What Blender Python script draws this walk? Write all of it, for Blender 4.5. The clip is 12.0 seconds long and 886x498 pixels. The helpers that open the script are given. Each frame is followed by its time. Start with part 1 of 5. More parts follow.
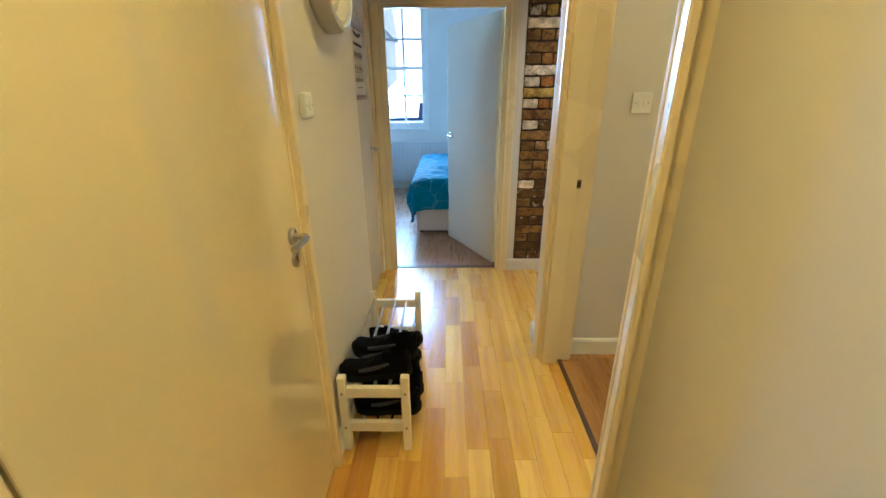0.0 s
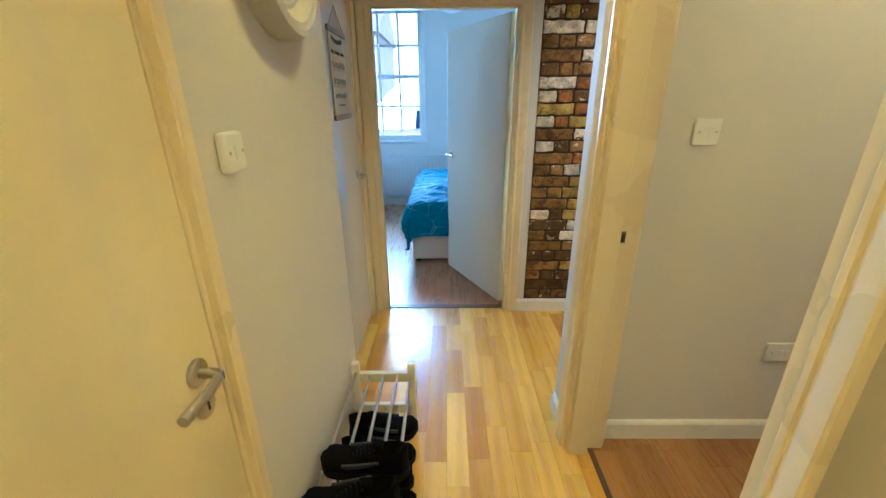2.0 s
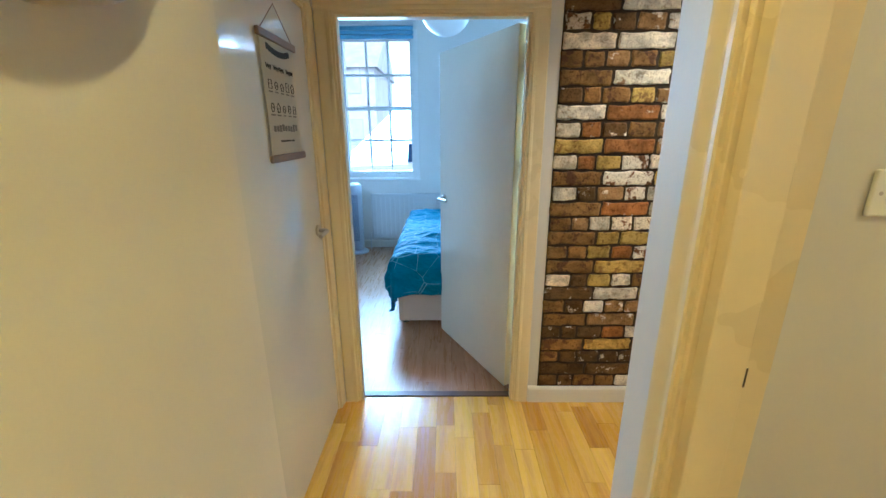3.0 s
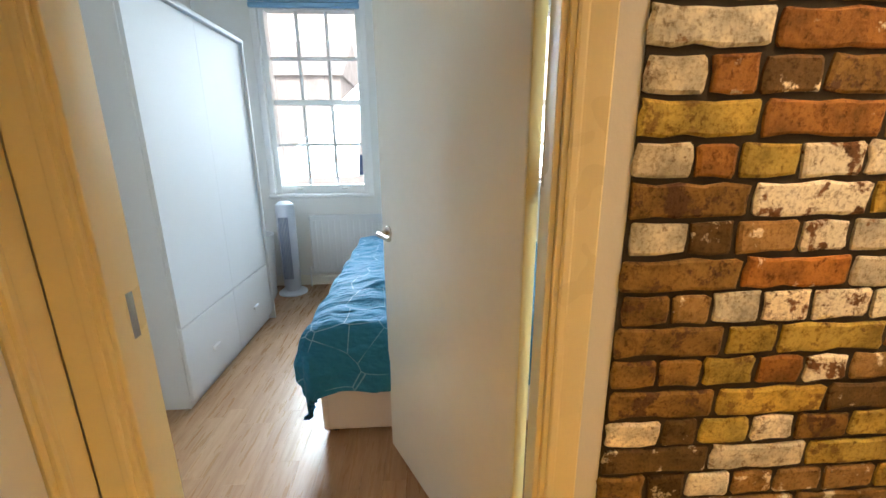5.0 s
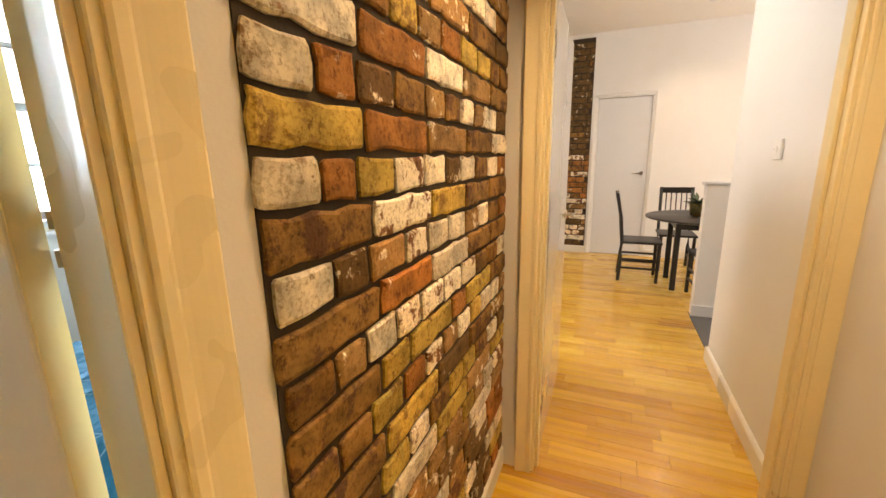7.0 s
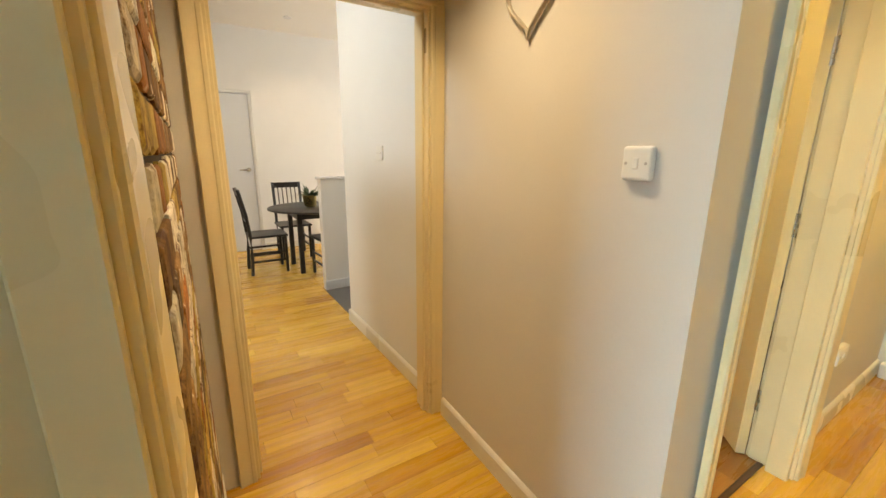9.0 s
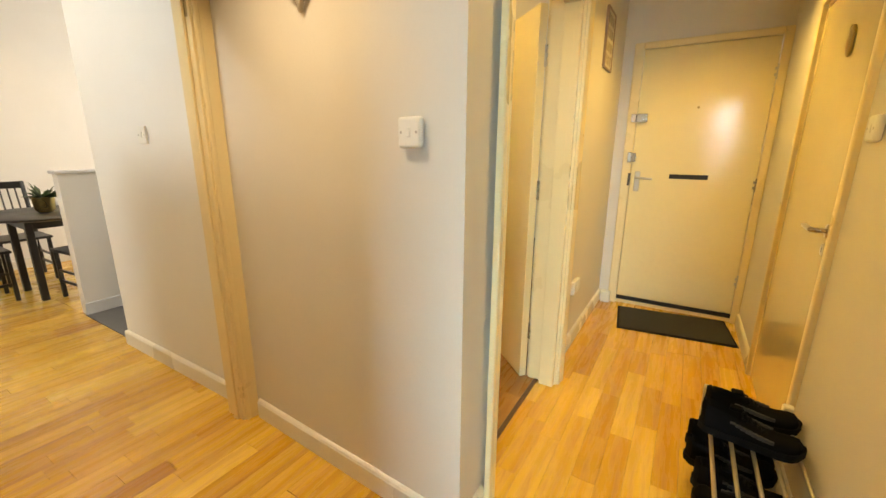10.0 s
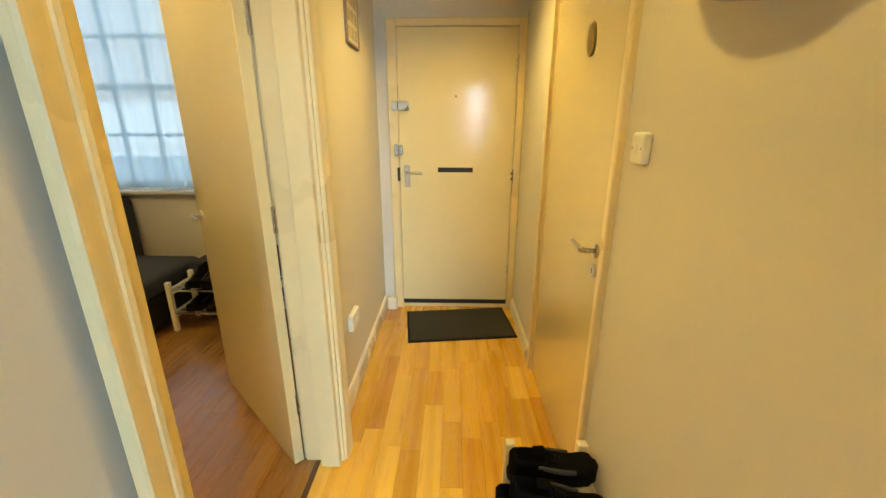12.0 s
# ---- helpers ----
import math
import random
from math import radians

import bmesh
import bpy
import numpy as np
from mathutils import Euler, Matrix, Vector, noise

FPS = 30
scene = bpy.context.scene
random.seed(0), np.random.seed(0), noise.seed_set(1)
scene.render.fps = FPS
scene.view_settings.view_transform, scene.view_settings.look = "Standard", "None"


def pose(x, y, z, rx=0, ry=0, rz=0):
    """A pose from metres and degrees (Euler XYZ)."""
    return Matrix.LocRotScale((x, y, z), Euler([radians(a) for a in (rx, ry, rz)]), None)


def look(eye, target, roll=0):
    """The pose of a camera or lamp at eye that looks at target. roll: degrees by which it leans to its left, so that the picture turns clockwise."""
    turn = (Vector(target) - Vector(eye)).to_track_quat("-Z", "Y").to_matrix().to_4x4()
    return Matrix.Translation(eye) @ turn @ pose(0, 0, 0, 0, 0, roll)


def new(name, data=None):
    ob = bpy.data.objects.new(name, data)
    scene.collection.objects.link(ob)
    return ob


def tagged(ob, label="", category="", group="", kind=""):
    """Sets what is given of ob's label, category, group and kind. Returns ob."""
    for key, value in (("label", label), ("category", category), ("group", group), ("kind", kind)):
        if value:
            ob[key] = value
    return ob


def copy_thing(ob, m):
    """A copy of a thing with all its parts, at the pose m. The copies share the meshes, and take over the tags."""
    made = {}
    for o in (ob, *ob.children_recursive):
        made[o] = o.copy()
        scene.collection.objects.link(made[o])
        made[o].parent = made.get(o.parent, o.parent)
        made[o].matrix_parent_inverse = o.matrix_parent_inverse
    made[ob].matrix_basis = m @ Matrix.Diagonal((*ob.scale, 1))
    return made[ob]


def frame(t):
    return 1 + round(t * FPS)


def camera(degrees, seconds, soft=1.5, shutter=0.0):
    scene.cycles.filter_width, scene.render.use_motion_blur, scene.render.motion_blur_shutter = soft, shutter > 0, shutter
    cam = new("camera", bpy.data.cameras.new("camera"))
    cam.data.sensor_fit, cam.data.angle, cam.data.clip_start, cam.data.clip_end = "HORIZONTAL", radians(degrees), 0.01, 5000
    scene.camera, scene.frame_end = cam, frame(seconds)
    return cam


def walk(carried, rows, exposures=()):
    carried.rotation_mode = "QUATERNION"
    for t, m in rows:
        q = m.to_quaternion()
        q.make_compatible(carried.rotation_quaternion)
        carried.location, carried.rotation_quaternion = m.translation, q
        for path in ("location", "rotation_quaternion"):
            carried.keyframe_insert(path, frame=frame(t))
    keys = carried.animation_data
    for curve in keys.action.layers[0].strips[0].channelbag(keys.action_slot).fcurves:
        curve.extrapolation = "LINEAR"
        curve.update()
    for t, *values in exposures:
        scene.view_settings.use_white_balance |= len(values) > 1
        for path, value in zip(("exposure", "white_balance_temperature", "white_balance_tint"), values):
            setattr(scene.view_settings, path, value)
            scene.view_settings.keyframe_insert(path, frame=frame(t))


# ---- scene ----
cam = camera(96.2, 12.0, shutter=0.0)
PATH = [
    (0, (1.01, 0.041, 1.407), (0.981, 1.902, 0.675), -0.5),
    (0.5, (1.008, 0.056, 1.497), (0.977, 1.913, 0.754), -0.5),
    (1, (1.01, 0.128, 1.494), (0.979, 1.986, 0.753), -0.5),
    (1.5, (0.976, 0.296, 1.49), (0.943, 2.154, 0.751), -0.5),
    (2, (0.997, 0.554, 1.472), (0.976, 2.423, 0.761), -0.5),
    (2.5, (1.039, 0.883, 1.483), (1.025, 2.773, 0.831), -0.3),
    (3, (1.04, 1.218, 1.472), (1.028, 3.135, 0.904), -0.3),
    (3.5, (1.072, 1.53, 1.433), (1.037, 3.461, 0.912), -0.5),
    (5.5, (1.18, 2.629, 1.353), (1.495, 4.539, 0.85), -0.4),
    (6, (1.206, 2.733, 1.35), (2.341, 4.302, 0.85), 0.2),
    (6.5, (1.222, 2.733, 1.342), (2.806, 3.866, 0.885), -0.5),
    (8.5, (1.128, 3.05, 1.405), (2.993, 2.5, 0.938), 0.3),
    (9, (1.107, 3.105, 1.373), (2.75, 2.066, 0.904), 0.5),
    (9.5, (1.073, 3.104, 1.344), (2.422, 1.704, 0.875), 0.5),
    (10, (1.019, 3.103, 1.305), (2.027, 1.445, 0.82), 0.3),
    (10.5, (0.978, 3.048, 1.286), (1.596, 1.224, 0.746), 0.3),
    (11, (0.994, 2.905, 1.301), (1.262, 1.011, 0.717), 0.3),
    (11.5, (0.992, 2.657, 1.346), (1.1, 0.75, 0.75), 0.1),
    (12, (1.045, 2.435, 1.432), (1.088, 0.528, 0.832), 0.1),
]
LOOK = [(0.0, -0.18, 5150, 10), (2.0, -0.08, 4850, 8), (3.0, 0.0, 5000, 8), (3.7, 0.05, 5400, 10), (5.3, 0.0, 9000, 24), (6.0, 0.15, 10600, 27), (6.5, 0.2, 9600, 26), (8.5, 0.15, 7200, 10), (9.0, -0.04, 7900, 12), (10.0, 0.08, 8200, 12), (10.5, 0.28, 7600, 10), (11.5, 0.3, 6600, 8), (12.0, 0.05, 6950, 7)]
walk(cam, [(t, look(eye, target, roll)) for t, eye, target, roll in PATH], LOOK)

# ---- world, sun and lights ----
world = bpy.data.worlds.new("world")
scene.world = world
world.use_nodes = True
wn = world.node_tree
sky = wn.nodes.new("ShaderNodeTexSky")
sky.sky_type, sky.sun_disc = "NISHITA", False
sky.sun_elevation, sky.sun_rotation = radians(35), radians(200)
wn.nodes["Background"].inputs["Strength"].default_value = 0.15
wn.links.new(sky.outputs["Color"], wn.nodes["Background"].inputs["Color"])
sun = new("sun", bpy.data.lights.new("sun", "SUN"))
sun.data.energy, sun.data.angle, sun.data.color = 3.0, radians(20), (0.90, 0.95, 1.0)
sun.matrix_world = look((0, 0, 12), (-6, 16, 0))


def area_lamp(name, at, target, w, h, watts, colour, spread=180):
    ob = new(name, bpy.data.lights.new(name, "AREA"))
    d = ob.data
    d.shape, d.size, d.size_y, d.energy, d.color, d.spread = "RECTANGLE", w, h, watts, colour, radians(spread)
    ob.matrix_world = look(at, target)
    return ob


DAY = (0.50, 0.77, 1.0)
area_lamp("bedroom_daylight", (0.235, 6.33, 1.75), (1.4, 3.0, 0.45), 0.80, 1.5, 64, DAY, 95)
area_lamp("bedroom_daylight", (2.52, 6.33, 1.75), (2.1, 3.0, 0.45), 0.60, 1.5, 38, DAY, 125)
area_lamp("small_room_daylight", (3.73, -1.08, 1.7), (3.73, 5, 1.5), 0.9, 1.6, 7, DAY)
area_lamp("living_daylight", (3.55, 3.95, 2.90), (3.75, 2.6, 1.3), 0.55, 0.55, 60, (0.74, 0.87, 1.0))
area_lamp("dining_daylight", (6.2, -1.12, 1.6), (6.2, 5, 1.4), 1.4, 1.5, 58, (0.95, 0.97, 1.0))


def bulb(name, at, watts, colour, radius):
    ob = new(name, bpy.data.lights.new(name, "POINT"))
    ob.data.energy, ob.data.color, ob.data.shadow_soft_size = watts, colour, radius
    ob.location = at
    return ob


WARM = (1.0, 0.69, 0.20)
area_lamp("hall_ceiling_light", (0.98, 0.32, 2.335), (0.98, 0.321, 0), 0.14, 0.14, 10.3, WARM, 135)
area_lamp("hall_ceiling_light", (1.07, 1.68, 2.335), (1.07, 1.681, 0), 0.08, 0.08, 5.5, WARM, 135)
bulb("small_room_bulb", (2.75, 1.15, 2.6), 46, WARM, 0.08)
area_lamp("passage_ceiling_light", (2.15, 2.62, 2.335), (2.15, 2.621, 0), 0.2, 0.2, 9.8, (1.0, 0.82, 0.56), 118)

# ---- materials ----


def nodes_of(name):
    m = bpy.data.materials.new(name)
    m.use_nodes = True
    nt = m.node_tree
    return m, nt, nt.nodes["Principled BSDF"]


def node(nt, kind, **values):
    n = nt.nodes.new(kind)
    for k, v in values.items():
        n.inputs[k].default_value = v
    return n


def mixer(nt, a, b, fac, blend="MIX"):
    n = nt.nodes.new("ShaderNodeMix")
    n.data_type, n.blend_type = "RGBA", blend
    for sock, v in ((n.inputs[6], a), (n.inputs[7], b), (n.inputs[0], fac)):
        if isinstance(v, bpy.types.NodeSocket):
            nt.links.new(v, sock)
        else:
            sock.default_value = (*v, 1) if isinstance(v, tuple) else v
    return n.outputs[2]


def ramp(nt, src, stops):
    n = nt.nodes.new("ShaderNodeValToRGB")
    el = n.color_ramp.elements
    while len(el) < len(stops):
        el.new(0.5)
    for e, (p, c) in zip(el, stops):
        e.position, e.color = p, ((c, c, c, 1) if not isinstance(c, tuple) else (*c, 1))
    nt.links.new(src, n.inputs[0])
    return n.outputs[0]


def coords(nt, scale=(1, 1, 1), which="Object"):
    tc = nt.nodes.new("ShaderNodeTexCoord")
    mp = nt.nodes.new("ShaderNodeMapping")
    mp.inputs["Scale"].default_value = scale
    nt.links.new(tc.outputs[which], mp.inputs[0])
    return mp.outputs[0]


def noise_tex(nt, vec, scale, detail=4, rough=0.55):
    n = node(nt, "ShaderNodeTexNoise", Scale=scale, Detail=detail, Roughness=rough)
    nt.links.new(vec, n.inputs["Vector"])
    return n.outputs["Fac"]


def bump(nt, bsdf, height, strength, dist):
    b = node(nt, "ShaderNodeBump", Strength=strength, Distance=dist)
    nt.links.new(height, b.inputs["Height"])
    nt.links.new(b.outputs[0], bsdf.inputs["Normal"])


def plain(name, colour, rough=0.5, metal=0.0, var=0.08, big=1.5, fine=60, relief=0.15, dist=0.001, rvar=0.1, spec=0.5, coat=0.0):
    """Colour with soft stains at one scale, grain at another, and a fine relief."""
    m, nt, b = nodes_of(name)
    v = coords(nt)
    n1, n2 = noise_tex(nt, v, big), noise_tex(nt, v, fine)
    dark = tuple(c * (1 - var) for c in colour)
    light = tuple(min(1, c * (1 + var * 0.5)) for c in colour)
    c1 = mixer(nt, dark, light, ramp(nt, n1, [(0.3, 0.0), (0.7, 1.0)]))
    c2 = mixer(nt, c1, dark, ramp(nt, n2, [(0.45, 0.0), (0.8, 0.5)]))
    nt.links.new(c2, b.inputs["Base Color"])
    r = ramp(nt, n1, [(0.25, max(0, rough - rvar)), (0.75, min(1, rough + rvar))])
    nt.links.new(r, b.inputs["Roughness"])
    b.inputs["Metallic"].default_value = metal
    b.inputs["Specular IOR Level"].default_value = spec
    b.inputs["Coat Weight"].default_value = coat
    if relief:
        bump(nt, b, n2, relief, dist)
    return m


WALL = plain("wall_paint", (0.69, 0.66, 0.605), 0.62, var=0.05, fine=140, relief=0.25, dist=0.0012)
WALL_COOL = plain("white_wall_paint", (0.80, 0.80, 0.78), 0.65, var=0.04, fine=140, relief=0.2)
CEIL = plain("ceiling_paint", (0.82, 0.81, 0.78), 0.8, var=0.03, relief=0.1)
GLOSS = plain("cream_gloss_paint", (0.82, 0.69, 0.41), 0.30, var=0.07, fine=90, relief=0.10, dist=0.0006, rvar=0.06, coat=0.12)
LEAF = plain("white_gloss_door", (0.80, 0.78, 0.72), 0.14, var=0.05, big=1.1, fine=26, relief=0.05, dist=0.0006, rvar=0.05, coat=0.6)
FRONT = plain("cream_satin_door", (0.80, 0.70, 0.42), 0.15, var=0.05, big=1.1, fine=26, relief=0.05, dist=0.0006, rvar=0.05, spec=0.4)
CREAM = plain("cream_gloss_door", (0.82, 0.71, 0.41), 0.13, var=0.05, big=1.1, fine=26, relief=0.05, dist=0.0006, rvar=0.05, coat=0.9)
TRIM = plain("skirting_gloss", (0.80, 0.78, 0.70), 0.3, var=0.07, relief=0.1)
FURN = plain("white_foil", (0.68, 0.70, 0.72), 0.55, var=0.03, relief=0.04, spec=0.25)
STEEL = plain("brushed_steel", (0.55, 0.53, 0.50), 0.30, metal=1.0, var=0.1, fine=200, relief=0.08)
BRASS = plain("aged_brass", (0.46, 0.36, 0.17), 0.4, metal=1.0, var=0.2)
SASH = plain("white_window_paint", (0.86, 0.87, 0.87), 0.4, var=0.03, relief=0.05)
PLASTIC = plain("white_plastic", (0.80, 0.80, 0.76), 0.32, var=0.02, relief=0.0)
BLACK = plain("black_gap", (0.012, 0.012, 0.012), 0.6, var=0.2)
SHOE = plain("black_mesh_fabric", (0.005, 0.005, 0.006), 0.9, var=0.4, fine=300, relief=0.5, spec=0.05)
SHOE2 = plain("black_rubber", (0.006, 0.006, 0.007), 0.7, var=0.3, spec=0.08)
GREYSH = plain("dark_grey_trim", (0.028, 0.028, 0.031), 0.6, var=0.3)
PALE = plain("pale_sole", (0.55, 0.53, 0.48), 0.6)
RACKW = plain("cream_lacquered_wood", (0.80, 0.76, 0.62), 0.38, var=0.06, relief=0.06)
MAT = plain("dark_mat_pile", (0.030, 0.030, 0.028), 0.95, var=0.4, fine=220, relief=0.9, dist=0.003)
CARPET = plain("grey_carpet", (0.17, 0.17, 0.175), 0.95, var=0.2, fine=250, relief=0.6, dist=0.003)
BLKWOOD = plain("black_stained_wood", (0.018, 0.016, 0.016), 0.38, var=0.3, relief=0.08)
SOFA = plain("charcoal_fabric", (0.035, 0.037, 0.042), 0.9, var=0.3, fine=260, relief=0.5)
DIVAN = plain("beige_divan_fabric", (0.60, 0.48, 0.40), 0.85, var=0.1, fine=280, relief=0.35)
PINE = plain("grey_brown_wood", (0.30, 0.22, 0.18), 0.55, var=0.2)
THRESH = plain("dark_brown_bar", (0.10, 0.055, 0.035), 0.4, var=0.2)
PAPER = plain("aged_poster_paper", (0.60, 0.56, 0.47), 0.8, var=0.05, relief=0.1)
INK = plain("black_ink", (0.03, 0.03, 0.03), 0.7)
INK2 = plain("grey_ink", (0.22, 0.20, 0.18), 0.7)
MIRRORFRAME = plain("grey_washed_frame", (0.52, 0.50, 0.45), 0.45, var=0.12, fine=80, relief=0.3)
FANBODY = plain("silver_fan_plastic", (0.55, 0.60, 0.68), 0.35, var=0.03)
FANGRILLE = plain("blue_grey_grille", (0.20, 0.25, 0.36), 0.5, var=0.05)
BLIND = plain("blue_blind", (0.20, 0.44, 0.66), 0.8, var=0.05)
LEAFG = plain("plant_leaf", (0.06, 0.10, 0.035), 0.5, var=0.3)
GOLD = plain("gold_pot", (0.55, 0.42, 0.16), 0.3, metal=1.0)
WIRE = plain("grey_washed_wicker", (0.56, 0.51, 0.42), 0.7, var=0.3, fine=120, relief=0.4)
MORTAR = plain("dark_mortar", (0.045, 0.030, 0.016), 0.9, var=0.4, fine=90, relief=0.6, dist=0.002)
# Outdoor overexposure is put into these near-white render and slate colours.
STONE = plain("washed_out_render", (0.88, 0.88, 0.88), 0.8, var=0.1)
SLATE = plain("washed_out_slate", (0.80, 0.81, 0.82), 0.7, var=0.2)
BLUESHEET = plain("dark_blue_sheet", (0.03, 0.07, 0.15), 0.25, var=0.05)
ASPHALT = plain("asphalt", (0.05, 0.05, 0.05), 0.9, var=0.2, fine=40)
PHOTO = plain("photo_card", (0.42, 0.36, 0.26), 0.5, var=0.5, big=14)


def glass_mat(name):
    m, nt, b = nodes_of(name)
    b.inputs["Base Color"].default_value = (1, 1, 1, 1)
    b.inputs["Roughness"].default_value = 0.02
    b.inputs["Transmission Weight"].default_value = 1
    b.inputs["IOR"].default_value = 1.1
    return m


def mirror_mat():
    m, nt, b = nodes_of("silvered_mirror")
    b.inputs["Base Color"].default_value = (0.9, 0.91, 0.92, 1)
    b.inputs["Metallic"].default_value, b.inputs["Roughness"].default_value = 1, 0.03
    return m


def glow(name, colour, strength):
    m, nt, b = nodes_of(name)
    b.inputs["Emission Color"].default_value = (*colour, 1)
    b.inputs["Emission Strength"].default_value = strength
    b.inputs["Base Color"].default_value = (*colour, 1)
    return m


def sheer_mat():
    m, nt, b = nodes_of("sheer_net")
    v = coords(nt)
    n = noise_tex(nt, v, 3)
    nt.links.new(mixer(nt, (0.34, 0.50, 0.64), (0.46, 0.62, 0.74), n), b.inputs["Base Color"])
    b.inputs["Roughness"].default_value = 0.9
    tr = nt.nodes.new("ShaderNodeBsdfTransparent")
    tl = nt.nodes.new("ShaderNodeBsdfTranslucent")
    tl.inputs[0].default_value = (0.26, 0.40, 0.54, 1)
    m1, m2 = nt.nodes.new("ShaderNodeMixShader"), nt.nodes.new("ShaderNodeMixShader")
    m1.inputs[0].default_value, m2.inputs[0].default_value = 0.40, 0.14
    nt.links.new(b.outputs[0], m1.inputs[1])
    nt.links.new(tl.outputs[0], m1.inputs[2])
    nt.links.new(m1.outputs[0], m2.inputs[1])
    nt.links.new(tr.outputs[0], m2.inputs[2])
    nt.links.new(m2.outputs[0], nt.nodes["Material Output"].inputs["Surface"])
    return m


def wood_floor(name, tones, rough, joined, coat=0.0):
    """Laminate strips: tone by piece, grain drawn out along y."""
    m, nt, b = nodes_of(name)
    if joined:
        rnd = nt.nodes.new("ShaderNodeNewGeometry").outputs["Random Per Island"]
    else:
        rnd = nt.nodes.new("ShaderNodeObjectInfo").outputs["Random"]
    k = len(tones) - 1
    base = ramp(nt, rnd, [(i / k, t) for i, t in enumerate(tones)])
    v = coords(nt, (9, 0.7, 1), "Object")
    add = nt.nodes.new("ShaderNodeVectorMath")
    cmb = nt.nodes.new("ShaderNodeCombineXYZ")
    mul = nt.nodes.new("ShaderNodeMath")
    mul.operation = "MULTIPLY"
    mul.inputs[1].default_value = 37
    nt.links.new(rnd, mul.inputs[0])
    nt.links.new(mul.outputs[0], cmb.inputs[0])
    nt.links.new(mul.outputs[0], cmb.inputs[1])
    nt.links.new(v, add.inputs[0])
    nt.links.new(cmb.outputs[0], add.inputs[1])
    g = noise_tex(nt, add.outputs[0], 5, 6, 0.6)
    g2 = noise_tex(nt, add.outputs[0], 22, 3)
    c = mixer(nt, base, (0.70, 0.50, 0.32), ramp(nt, g, [(0.45, 0.0), (0.75, 0.75)]), "MULTIPLY")
    c = mixer(nt, c, (0.75, 0.6, 0.42), ramp(nt, g2, [(0.55, 0.0), (0.8, 0.35)]), "MULTIPLY")
    nt.links.new(c, b.inputs["Base Color"])
    nt.links.new(ramp(nt, g, [(0.3, rough - 0.05), (0.8, rough + 0.12)]), b.inputs["Roughness"])
    b.inputs["Coat Weight"].default_value, b.inputs["Coat Roughness"].default_value = coat, 0.17
    ring = nt.nodes.new("ShaderNodeTexWave")
    ring.wave_type, ring.bands_direction = "BANDS", "X"
    for key, v in (("Scale", 0.32), ("Distortion", 5.0), ("Detail", 3.0), ("Detail Scale", 1.2)):
        ring.inputs[key].default_value = v
    nt.links.new(add.outputs[0], ring.inputs["Vector"])
    c = mixer(nt, c, (0.72, 0.58, 0.45), ramp(nt, ring.outputs["Fac"], [(0.55, 0.0), (0.98, 0.38)]), "MULTIPLY")
    nt.links.new(c, b.inputs["Base Color"])
    bump(nt, b, g2, 0.12, 0.0008)
    return m


TONES = [(0.48, 0.23, 0.026), (0.78, 0.485, 0.077), (0.64, 0.359, 0.046), (0.87, 0.601, 0.124), (0.55, 0.29, 0.034), (0.82, 0.533, 0.096), (0.71, 0.417, 0.059)]
FLOORP = wood_floor("laminate_strip", TONES, 0.26, False, 0.35)
FLOORJ = wood_floor("laminate_strips", TONES, 0.26, True, 0.35)
TONES2 = [(0.36, 0.20, 0.11), (0.41, 0.24, 0.14), (0.385, 0.22, 0.125), (0.44, 0.265, 0.155)]
FLOORB = wood_floor("bedroom_laminate", TONES2, 0.28, True)
# Hall laminate again: the small room's warm dimness is put into darker tones.
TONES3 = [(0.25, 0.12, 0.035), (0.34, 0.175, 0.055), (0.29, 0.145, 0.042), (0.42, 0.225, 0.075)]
FLOORS = wood_floor("laminate_shade_toned", TONES3, 0.28, True, 0.3)


